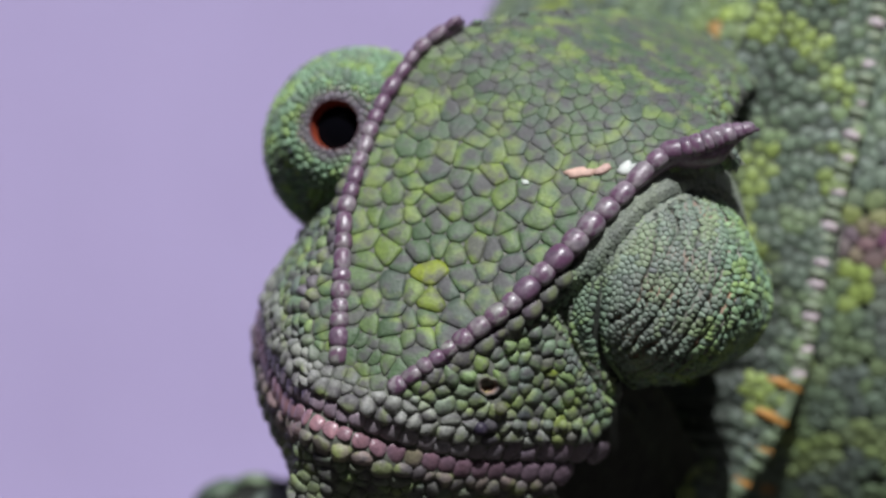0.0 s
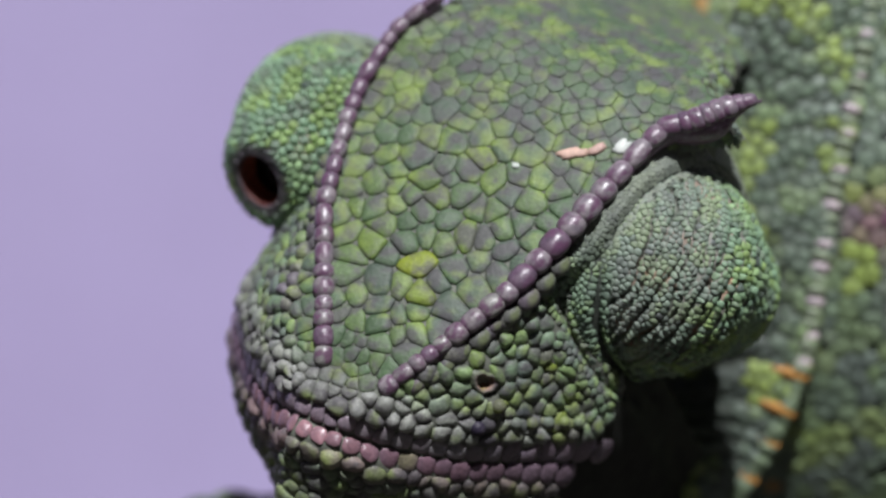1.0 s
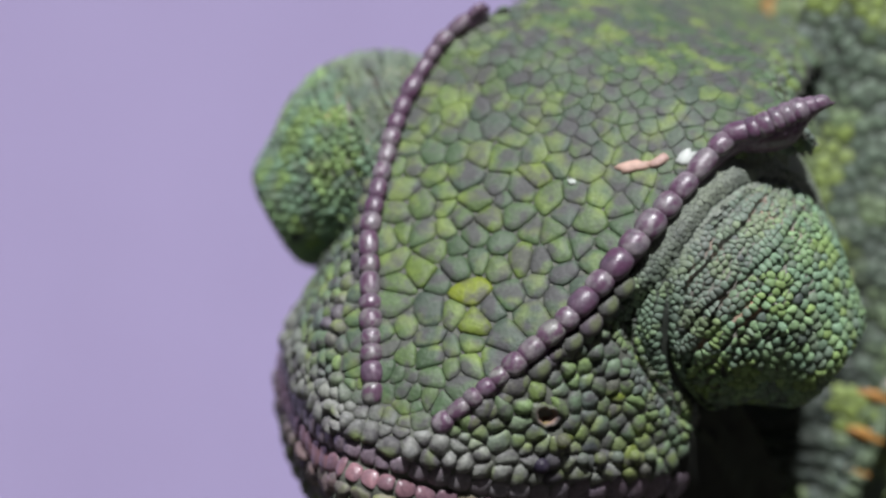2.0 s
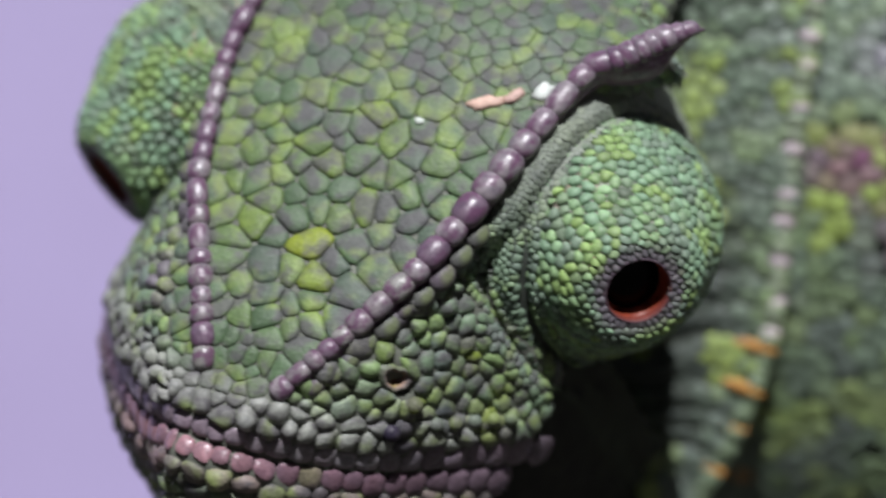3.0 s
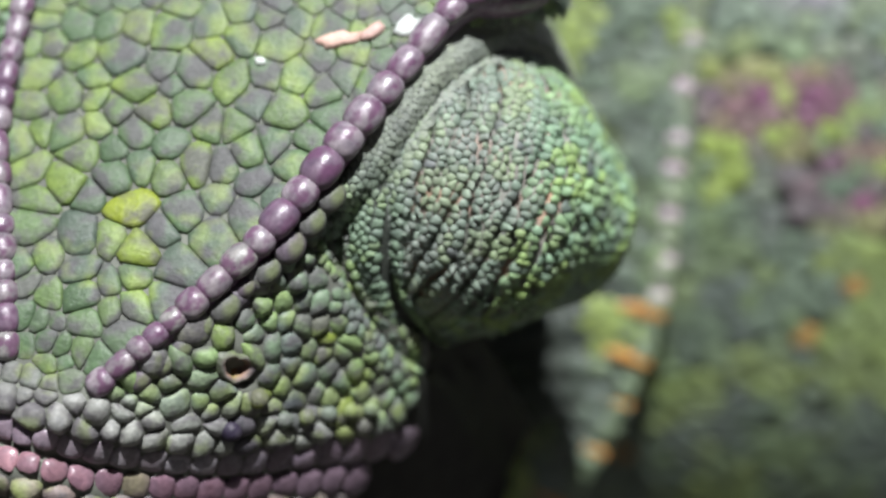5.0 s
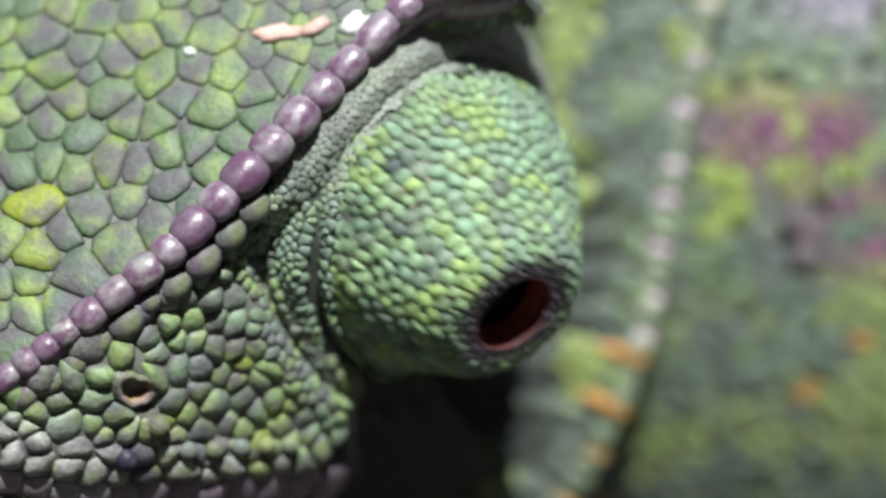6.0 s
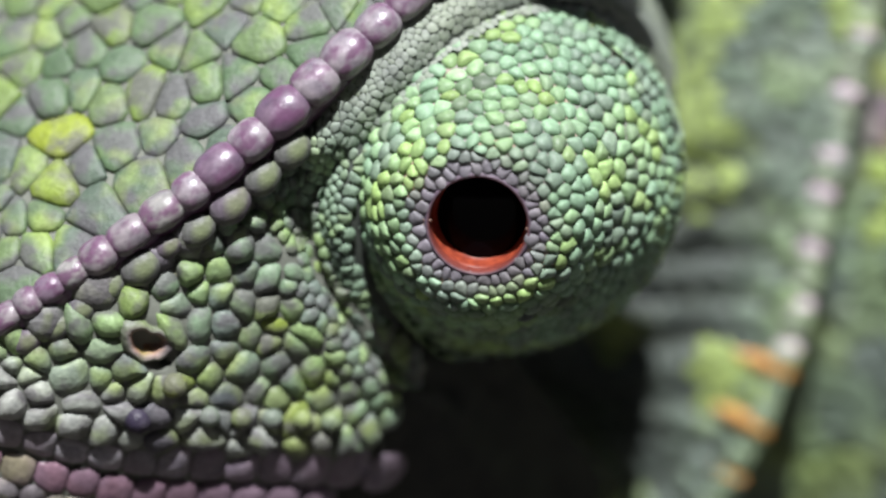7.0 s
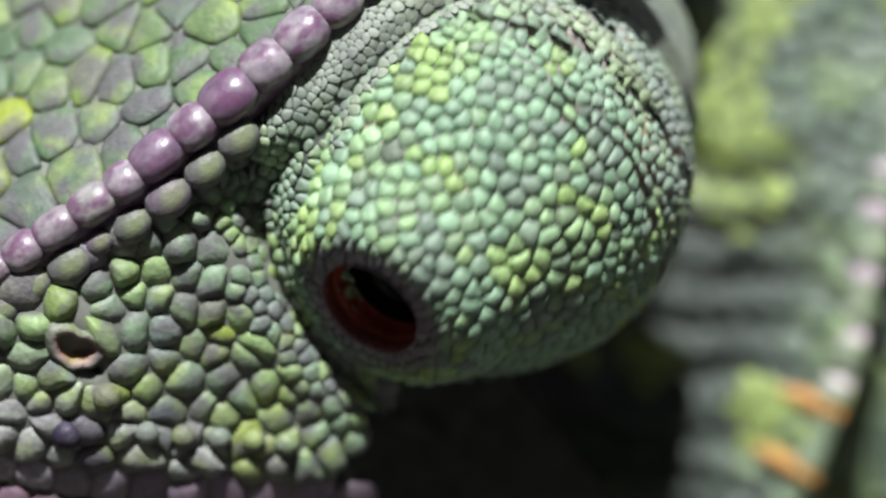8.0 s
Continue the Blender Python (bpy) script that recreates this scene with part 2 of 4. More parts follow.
# unseen walls and an overhead slab, added to cut the sky's fill light
M_BLOCK = lilac_material("dark_grey_block", (0.07, 0.065, 0.065), (0.095, 0.09, 0.088))
slab("wall_west", (-1.72, -2.6, -0.05), (-1.6, 0.42, 3.0), M_BLOCK, "plain grey side wall, added out of view to dim the sky")
slab("wall_east", (1.6, -2.6, -0.05), (1.72, 0.42, 3.0), M_BLOCK, "plain grey side wall, added out of view to dim the sky")
slab("wall_south", (-1.72, -2.72, -0.05), (1.72, -2.6, 3.0), M_BLOCK, "plain grey wall behind the camera, added to dim the sky")
slab("ceiling", (-1.6, 0.02, 1.2), (1.6, 0.30, 1.3), M_BLOCK, "plain grey slab overhead, added to block the sky, open towards the sun")

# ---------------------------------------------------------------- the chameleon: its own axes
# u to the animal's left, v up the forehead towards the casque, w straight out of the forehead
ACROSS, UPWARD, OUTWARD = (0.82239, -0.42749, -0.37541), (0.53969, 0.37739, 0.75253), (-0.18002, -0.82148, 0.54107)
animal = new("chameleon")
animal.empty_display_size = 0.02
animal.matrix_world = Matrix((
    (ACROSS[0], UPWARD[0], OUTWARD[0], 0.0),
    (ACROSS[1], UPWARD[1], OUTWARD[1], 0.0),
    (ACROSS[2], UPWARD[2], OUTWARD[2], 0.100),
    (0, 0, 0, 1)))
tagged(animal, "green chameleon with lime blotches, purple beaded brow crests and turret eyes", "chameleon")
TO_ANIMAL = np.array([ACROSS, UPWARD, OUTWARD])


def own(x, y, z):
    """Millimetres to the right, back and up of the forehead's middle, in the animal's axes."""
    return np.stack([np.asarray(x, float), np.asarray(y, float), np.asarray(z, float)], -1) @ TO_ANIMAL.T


MID = -1.4                                             # the head's middle line
NEAR_EYE, FAR_EYE, EYE_R = np.array((9.2, 5.1, -7.5)), np.array((-13.6, 4.3, -8.0)), 6.4


def crest_width(v):
    """Half the distance between the two crests, from the snout up to the horns."""
    return np.interp(v, (-14, -11.5, -9, -6, -3, 0, 4, 7, 9, 10.4, 11.6, 14.8, 30), (1.2, 2.3, 3.6, 4.9, 6.1, 6.8, 7.6, 8.2, 8.55, 9.0, 10.4, 13.1, 9))


def far_crest_width(v):
    """The same on the animal's right side, whose crest bows out further and bends in towards the casque."""
    return np.interp(v, (-14, -11, -8, -4.4, -3, 0.7, 3, 5.4, 9, 10.4, 11.7, 12.8, 14.6, 16.6, 19, 24, 30), (0.9, 1.6, 3.4, 5.6, 6.5, 7.8, 8.5, 9.0, 9.0, 8.6, 7.9, 7.4, 6.3, 4.9, 3.4, 2.0, 1.0))


def plate_width(v, s=1):
    """Half the width of the head's upper side: the crests, but not the horns, which stand free."""
    near = np.minimum(crest_width(v), np.interp(v, (8, 12, 13.2, 15, 20, 30), (8.8, 11.2, 11.4, 9.0, 7.0, 4.0)))
    far = np.where(np.asarray(v) < 4, np.maximum(far_crest_width(v), near), far_crest_width(v))
    far = far + 1.5 * np.exp(-((np.asarray(v) + 9.0) / 4.5) ** 2)
    return np.where(np.asarray(s) < 0, far, near)


def undercut(u, v, w):
    """How far the jaw's far side draws in towards the throat."""
    return np.where(u < MID, 0.6 * np.maximum(-11.5 - w, 0) * step(-v, 4, 9), 0.0)


def mouth_v(s):
    return -14.5 + 0.046 * (s + 0.9) ** 2


def head_w(u, v, pits=True):
    """The head's surface: how far it stands out at u, v."""
    u, v = np.asarray(u, float), np.asarray(v, float)
    s = u - MID
    top = 0.15 - 0.006 * s ** 2 - 0.058 * np.maximum(v - 9, 0) ** 2 - 0.049 * np.maximum(-8 - v, 0) ** 2
    wide = plate_width(v, s)
    out = np.maximum(np.abs(s) - wide, 0)
    steep = 0.72 + 0.75 * step(v, -3, 3) - 0.14 * step(-v, 5, 10) + 1.6 * step(-v, 14.5, 19) + (s < 0) * (0.9 * step(-v, 13.5, 17) + 1.2 * step(v, 9, 12))
    side = steep * out + (0.085 + 0.028 * step(-v, 5, 10)) * out ** 2 + (1.3 + 0.3 * step(v, 4, 9)) * np.maximum(out - 6.5 + 1.5 * step(v, -6, -1) + 3.0 * step(v, 4, 9), 0) ** 2 * step(v, -12, -6)
    w = top - side
    # the skin sinks round the eyes
    for eye in (NEAR_EYE, FAR_EYE):
        far = np.hypot(u - eye[0], v - eye[1])
        w = w - 1.3 * np.exp(-((far - 6.2) / 2.0) ** 2) * step(out, 0.2, 1.2) * step(-v, -6, -2)
        near = np.sqrt((u - eye[0]) ** 2 + (v - eye[1]) ** 2 + (w - eye[2]) ** 2) - EYE_R
        folds = 0.45 * np.exp(-((near - 2.6) / 0.55) ** 2) - 1.0 * np.exp(-((near - 1.65) / 0.20) ** 2) + 0.35 * np.exp(-((near - 0.9) / 0.4) ** 2)
        w = w + folds * step(out, 0.4, 1.0) * step(-v, -5, -1)
    # lips swell a little on both sides of the mouth, which is a groove
    m = v - mouth_v(s)
    w = w + 0.7 * np.exp(-((m - 1.3) / 1.3) ** 2) + 1.15 * np.exp(-((m + 1.1) / 1.1) ** 2) - 0.6 * np.exp(-(m / 0.13) ** 2)
    w = w + 0.9 * np.exp(-(((s - 7.0) / 1.5) ** 2 + ((v + 7.7) / 1.4) ** 2))
    # the nostril's pit, beside the near crest
    return w - (1.4 * np.exp(-(((s - 7.0) / 0.40) ** 2 + ((v + 7.7) / 0.36) ** 2)) if pits else 0)


def behind_eyes(u, v, w):
    """Where the turrets fill the head's side."""
    out = np.abs(u - MID) - plate_width(v, u - MID)
    inside = np.zeros(np.shape(u), bool)
    for eye in (NEAR_EYE, FAR_EYE):
        inside |= (np.sqrt((u - eye[0]) ** 2 + (v - eye[1]) ** 2 + (w - eye[2]) ** 2) < EYE_R + 0.5) & (out > 0.45)
    inside |= (out > 0.9) & (v > 3.5)
    return inside | (((u > 8) | (u < -12.5)) & (v > 0.5) & (v < 15) & (w < -9.5)) | ((v > 14) & (w < -18.5))


def head_normal(u, v):
    e = 0.05
    a = (head_w(u + e, v) - head_w(u - e, v)) / (2 * e)
    b = (head_w(u, v + e) - head_w(u, v - e)) / (2 * e)
    return unit(np.stack([-a, -b, np.ones_like(a)], -1))


# single scales of a colour of their own: place, size, pigment
MARKS = (
    (-0.8, -3.8, 0.9, (0.36, 0.44, 0.04)), (-0.2, -5.4, 0.9, (0.30, 0.40, 0.05)), (0.6, -1.4, 0.9, (0.26, 0.38, 0.06)),
    (-2.8, 0.6, 1.0, (0.24, 0.34, 0.07)), (-4.4, -3.4, 1.2, (0.22, 0.32, 0.08)), (-0.5, 3.8, 1.0, (0.26, 0.36, 0.06)),
    (6.3, -8.1, 0.6, (0.32, 0.42, 0.03)), (6.2, -9.7, 0.6, (0.045, 0.035, 0.065)), (7.6, -4.6, 0.7, (0.26, 0.34, 0.04)),
    (5.0, -6.9, 0.9, (0.20, 0.28, 0.07)), (9.0, -6.6, 0.8, (0.27, 0.36, 0.04)), (7.4, -7.4, 0.8, (0.08, 0.09, 0.10)))


def build_head():
    rng = np.random.default_rng(11)
    us, vs = np.linspace(-19, 17, 121), np.linspace(-27, 32, 197)
    uu, vv = np.meshgrid(us, vs, indexing="ij")
    ww = np.maximum(head_w(uu, vv), -24)
    pts = np.stack([uu + undercut(uu, vv, ww), vv, ww - 0.03 + 0.025 * step(-np.abs(uu - MID) + plate_width(vv, uu - MID), 0.3, 1.2)], -1).reshape(-1, 3)
    low = ((ww <= -23.9) | behind_eyes(uu, vv, ww)).ravel()
    head = part("head", pts, [q for q in grid_faces(121, 197) if not low[list(q)].all()], M_HEADSKIN, animal)
    # throat shade put into the colour: near-black skin behind the cheek and deep down
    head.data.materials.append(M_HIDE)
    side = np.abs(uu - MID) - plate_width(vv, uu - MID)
    throat_shade = (((uu > MID) & (side > 6.8 - 1.5 * step(vv, -6, -1)) & (vv > -9.5)) | (ww < -17)).ravel()
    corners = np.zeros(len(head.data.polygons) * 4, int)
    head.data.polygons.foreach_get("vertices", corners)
    head.data.polygons.foreach_set("material_index", throat_shade[corners.reshape(-1, 4)].all(1).astype(int))
    # dense points on the surface, as many per square millimetre everywhere
    n = 130000
    u, v = rng.uniform(-18.5, 16.5, n), rng.uniform(-24, 30, n)
    nor = head_normal(u, v)
    keep = (rng.uniform(0, 1, n) < 0.16 / np.maximum(nor[:, 2], 0.16)) & (head_w(u, v) > -21)
    for eye in (NEAR_EYE, FAR_EYE):
        keep &= np.linalg.norm(np.stack([u, v, head_w(u, v)], -1) - eye, axis=1) > EYE_R + 0.6
    u, v, nor = u[keep], v[keep], nor[keep]
    s = u - MID
    m = v - mouth_v(s)
    plate = np.abs(s) - plate_width(v, s)
    ridge = np.where(s < 0, np.abs(s) - far_crest_width(v), plate)
    keep = (np.abs(m) > 0.30) & ((np.abs(ridge) > 0.6) | (v < -11.9) | (v > np.where(s < 0, 12.4, 14.5)))
    keep &= ~((s > 0) & (plate > 7.0 - 1.5 * step(v, -6, -1)) & (v > -9.5) & (v < 8))
    keep &= ~(behind_eyes(u, v, head_w(u, v)))
    keep &= (s - 7.0) ** 2 + (v + 7.7) ** 2 > 0.9
    u, v, nor, s, m, plate = u[keep], v[keep], nor[keep], s[keep], m[keep], plate[keep]
    pts = np.stack([u, v, head_w(u, v)], -1)
    fore = step(-plate, 0.0, 1.2)                       # on the forehead's plate
    size = 1.02 + 0.62 * fore * step(8 - v, 0, 3) * step(v + 11, 0, 4)
    size = np.where((v < -10.5) & (m > 1.4), 0.80, size)
    size = np.where(np.abs(m) < 1.8, 1.15, size) * (1 - 0.25 * step(v, 11, 16))
    for eye in (NEAR_EYE, FAR_EYE):
        close = step(np.linalg.norm(pts - eye, axis=1) - EYE_R, 2.5, 3.7)
        size = np.where(plate > 0.5, 0.44 * (1 - close) + size * close, size)
    size = np.where(size < 0.6, size, size * (0.58 + 0.78 * blotch(pts, 1.3, 77)))
    pick = spread(pts, size, rng)
    p, nn, size, fore, s, m, plate = pts[pick], nor[pick], size[pick], fore[pick], s[pick], m[pick], plate[pick]
    beyond = np.abs(m) > 1.0
    p, nn, size, fore, s, m, plate = p[beyond], nn[beyond], size[beyond], fore[beyond], s[beyond], m[beyond], plate[beyond]
    dome = 0.25 - fore * (0.108 + 0.060 * step(p[:, 1], 1, 6))
    dome = np.where(np.abs(m) < 2.2, 0.26, dome) + 0.09 * step(-p[:, 1], 10.5, 12) * (m > 1.2)
    c = mottled(p, rng, (0.165, 0.250, 0.130), lime=0.40, grey=0.6, seed=1)
    cheek = (plate > 0) & (m > 1.8)
    c = np.where(cheek[:, None], mottled(p, rng, (0.20, 0.275, 0.17), 0.5, 0.8, 5, 1.6), c)
    c = blend(c, VIOLET, 0.55 * ((plate > 0) & (plate < 1.0) & (p[:, 1] < -3) & (p[:, 1] > -10)))
    dome = dome + 0.12 * ((plate > 0) & (plate < 1.7) & (p[:, 1] < 3))
    lip = np.exp(-((m - 0.9) / 0.8) ** 2) + np.exp(-((m + 0.9) / 0.8) ** 2)
    c = blend(c, (0.22, 0.195, 0.215), np.clip(lip, 0, 1) * 0.4)
    c = blend(c, (0.23, 0.125, 0.165), 0.75 * np.exp(-((m + 0.8) / 0.7) ** 2))
    snout = step(-p[:, 1], 10.5, 13) * (m > 0)
    c = blend(c, (0.34, 0.345, 0.33), snout * 0.8)
    c = blend(c, (0.35, 0.36, 0.33), 0.75 * step(m, 0.6, 1.2) * step(-m, -3.4, -2.0) * (p[:, 1] < -6))
    front = np.exp(-((m + 0.8) / 0.8) ** 2) * step(5 - s, 0, 3) * step(s + 7, 0, 2)
    c = blend(c, PINK, np.clip(front, 0, 1) * 0.45)
    c = blend(c, (0.30, 0.32, 0.24), step(-m, 1.6, 3) * 0.6)
    c = c * (1 - 0.33 * fore)[:, None] * np.where(cheek, 1.05, 1.0)[:, None]
    rank = np.linalg.norm(p - np.array((3.0, -2.0, 0)), axis=1) - 3 * fore
    for su, sv, sr, tint in MARKS:
        c = blend(c, np.array(tint) * 0.8, 0.85 * np.exp(-(((p[:, 0] - su) ** 2 + (p[:, 1] - sv) ** 2) / sr ** 2) ** 2))
    p[:, 0] += undercut(p[:, 0], p[:, 1], p[:, 2])
    # nothing grows into the mouth, under the crests or over the nostril
    us = np.linspace(MID - 14, MID + 14, 160)
    off = [np.stack([us, mouth_v(us - MID), head_w(us, mouth_v(us - MID)) + 0.8], -1)]
    off_r = [np.full(160, 0.04)]
    a = np.linspace(0, 2 * math.pi, 13)[:-1]
    for r in (0.0, 0.35):
        uu, vv = MID + 7.0 + r * np.cos(a), -7.7 + r * np.sin(a)
        off.append(np.stack([uu, vv, head_w(uu, vv, False)], -1))
        off_r.append(np.full(12, 0.4))
    # one row of scales along each lip
    along = np.linspace(-14, 14, 1500)
    run = np.concatenate([[0], np.cumsum(np.hypot(np.diff(along), np.diff(mouth_v(along))))])
    rows_s, rows_v, rows_c = [], [], []
    for upper in (True, False):
        stops = np.arange(0.3, run[-1], 1.0 if upper else 0.92)
        stops = stops + rng.uniform(-0.12, 0.12, len(stops))
        ls = np.interp(stops, run, along)
        slope = 0.092 * (ls + 0.9)
        shift = (0.43 if upper else -0.36) / np.hypot(1, slope)
        rows_s.append(ls - slope * shift)
        rows_v.append(mouth_v(ls) + shift)
        tint = np.repeat(np.array([(0.26, 0.25, 0.26) if upper else (0.16, 0.095, 0.12)]), len(ls), 0)
        bright = step(4.5 - ls, 0, 4) * step(ls + 7.5, 0, 3)
        tint = blend(tint, (0.22, 0.17, 0.21) if upper else (0.34, 0.19, 0.21), bright * 0.8)
        tint = blend(tint, (0.15, 0.115, 0.145), 0.8 * step(ls, 7.0, 10.0))
        odd = rng.uniform(0, 1, len(ls)) < 0.15
        rows_c.append(blend(tint, (0.19, 0.21, 0.10), odd * 0.6 * (ls > 4)) * rng.uniform(0.95, 1.45, (len(ls), 1)))
    ls, lv, lip_c = np.concatenate(rows_s), np.concatenate(rows_v), np.vstack(rows_c)
    lip_p = np.stack([ls + MID, lv, head_w(ls + MID, lv)], -1)
    lip_p[:, 0] += undercut(lip_p[:, 0], lip_p[:, 1], lip_p[:, 2])
    lip_n = head_normal(ls + MID, lv)
    lip_r = np.full(len(ls), 1.12)
    ok = ~behind_eyes(lip_p[:, 0], lip_p[:, 1], lip_p[:, 2]) & (lip_p[:, 2] > -11.0)
    lip_p, lip_n, lip_r, lip_c = lip_p[ok], lip_n[ok], lip_r[ok], lip_c[ok]
    shut = (np.vstack(off + [p]), np.concatenate(off_r + [size]))
    lay_scales(head, lip_p, lip_n, lip_r, np.full(len(lip_r), 0.15), 0.008, lip_c, M_LIP, rng, 200, None, None, shut, None, "lip_scale")
    off.append(lip_p)
    off_r.append(lip_r)
    lay_scales(head, p, nn, size, dome, 0.010, c, M_SCALE, rng, 300, rank, None, (np.vstack(off), np.concatenate(off_r)), fore * (0.42 + 0.32 * step(p[:, 1], -1, 6)))
    # the nostril: a short tube with a swollen rim
    nn0 = head_normal(np.array([MID + 7.9]), np.array([-8.2]))[0]
    x = unit(np.cross(nn0, (0, 1, 0)))
    y = np.cross(nn0, x)
    at = np.array((MID + 7.0, -7.7, float(head_w(MID + 7.0, -7.7, False))))
    a = np.linspace(0, 2 * math.pi, 25)[:-1]
    ring, uneven = [], 1 + 0.16 * np.sin(2 * a + 0.6) + 0.10 * np.sin(3 * a + 2) + 0.05 * np.sin(7 * a)
    for r, d in ((0.95, -0.25), (0.80, 0.02), (0.68, 0.05), (0.57, -0.02), (0.50, -0.15), (0.42, -0.4), (0.02, -0.5)):
        ring.append(at + nn0 * d + np.outer(np.cos(a) * r * uneven, x) + np.outer(np.sin(a) * r * 0.85 * uneven, y))
    tint = np.repeat(np.array([(0.14, 0.17, 0.11), (0.18, 0.20, 0.14), (0.24, 0.215, 0.19), (0.31, 0.22, 0.18), (0.30, 0.16, 0.09), (0.26, 0.13, 0.07), (0.20, 0.09, 0.05)]), 24, 0)
    part("nostril", np.vstack(ring), grid_faces(7, 24, True), M_SCALE, head, "small brown nostril with a pale rim", tint)
    # round tubercles: one dark, one yellow below the nostril, and a loose row above the lip
    row = np.linspace(8.8, 11.2, 5)
    spots = [(7.35, -9.80, 0.50, (0.035, 0.028, 0.05)), (7.9, -8.20, 0.46, (0.27, 0.34, 0.03))]
    spots += [(q, mouth_v(q) + 2.0 + 0.12 * math.sin(9 * q), 0.40, (0.22, 0.28, 0.10) if k % 2 else (0.17, 0.21, 0.16)) for k, q in enumerate(row)]
    for ts, tv, tr, tint in spots:
        mid = np.array((ts + MID, tv, float(head_w(ts + MID, tv, False)) + 0.22))
        part("tubercle", BEAD_V * (2 * tr * np.array((1.0, 0.95, 0.9))) + mid, BEAD_F, M_SCALE, head, "", np.repeat(np.array([tint]), len(BEAD_V), 0))
    # flakes of old skin on the forehead
    for k, (pu, pv, lu, lv, turn, tint) in enumerate(((3.6, 6.5, 1.0, 0.34, 35, (0.62, 0.42, 0.34)), (4.7, 7.4, 0.75, 0.25, 55, (0.60, 0.40, 0.34)), (5.9, 8.2, 0.62, 0.42, 70, (0.62, 0.66, 0.62)), (1.0, 4.3, 0.26, 0.2, 10, (0.6, 0.66, 0.6)))):
        a = np.linspace(0, 2 * math.pi, 15)[:-1]
        wob = rng.uniform(0.7, 1.2, 14)
        rings = []
        for f, up in ((1.0, 0.02), (0.97, 0.24), (0.6, 0.30), (0.02, 0.31)):
            q = np.stack([np.cos(a) * lu * wob * f, np.sin(a) * lv * wob * f], -1)
            ca, sa = math.cos(radians(turn)), math.sin(radians(turn))
            uu, vv = pu + q[:, 0] * ca - q[:, 1] * sa, pv + q[:, 0] * sa + q[:, 1] * ca
            rings.append(np.stack([uu, vv, head_w(uu, vv) + up], -1))
        part("skin_flake", np.vstack(rings), grid_faces(4, 14, True), M_SCAR, head, "pale flake of old skin", np.repeat(np.array([tint]), 56, 0))
    return head


def ball(name, n1=10, n2=14):
    """A round bead one unit across, as a mesh to share."""
    verts, faces = [(0, 0, 1)], []
    for i in range(1, n1):
        t = math.pi * i / n1
        verts += [(math.sin(t) * math.cos(2 * math.pi * j / n2), math.sin(t) * math.sin(2 * math.pi * j / n2), math.cos(t)) for j in range(n2)]
    verts.append((0, 0, -1))
    faces += [(0, 1 + j, 1 + (j + 1) % n2) for j in range(n2)]
    for i in range(n1 - 2):
        faces += [(1 + i * n2 + j, 1 + (i + 1) * n2 + j, 1 + (i + 1) * n2 + (j + 1) % n2, 1 + i * n2 + (j + 1) % n2) for j in range(n2)]
    last = len(verts) - 1
    faces += [(last, last - n2 + (j + 1) % n2, last - n2 + j) for j in range(n2)]
    return np.array(verts) * 0.5, faces


BEAD_V, BEAD_F = ball("bead")


def plump(verts):
    """The same bead, fuller towards its two ends."""
    y = np.sign(verts[:, 1]) * np.abs(2 * verts[:, 1]) ** 0.9
    old = np.maximum(np.hypot(verts[:, 0], verts[:, 2]) * 2, 1e-3)
    full = np.maximum(1 - np.abs(y) ** 2.8, 0) ** (1 / 2.2)
    k = np.where(old > 2e-3, full / old, 0)
    return np.stack([verts[:, 0] * k, y * 0.5, verts[:, 2] * k], -1)


CREST_V = plump(ball("bead", 12, 18)[0])
CREST_F = ball("bead", 12, 18)[1]


def crest_line(side_of):
    """The crest's ridge from the snout to the horn's tip, every 0.05 mm or so."""
    v = np.concatenate([np.linspace(-11.6, 10.6, 400), np.linspace(10.6, 14.8, 160)[1:]])
    s = crest_width(v)
    if side_of < 0:
        v = np.linspace(-11.8, 12.3, 440)
        s = far_crest_width(v)
    s = np.convolve(np.pad(s, 12, mode="edge"), np.ones(25) / 25, "valid")
    u = MID + side_of * s
    lift = 0.12 + 0.33 * step(v, -9, -2) + 1.9 * step(v, 9.8, 14.9)
    top = 0.15 - 0.006 * s ** 2 - 0.058 * np.maximum(v - 9, 0) ** 2 - 0.049 * np.maximum(-8 - v, 0) ** 2
    return np.stack([u, v, top + lift], -1)


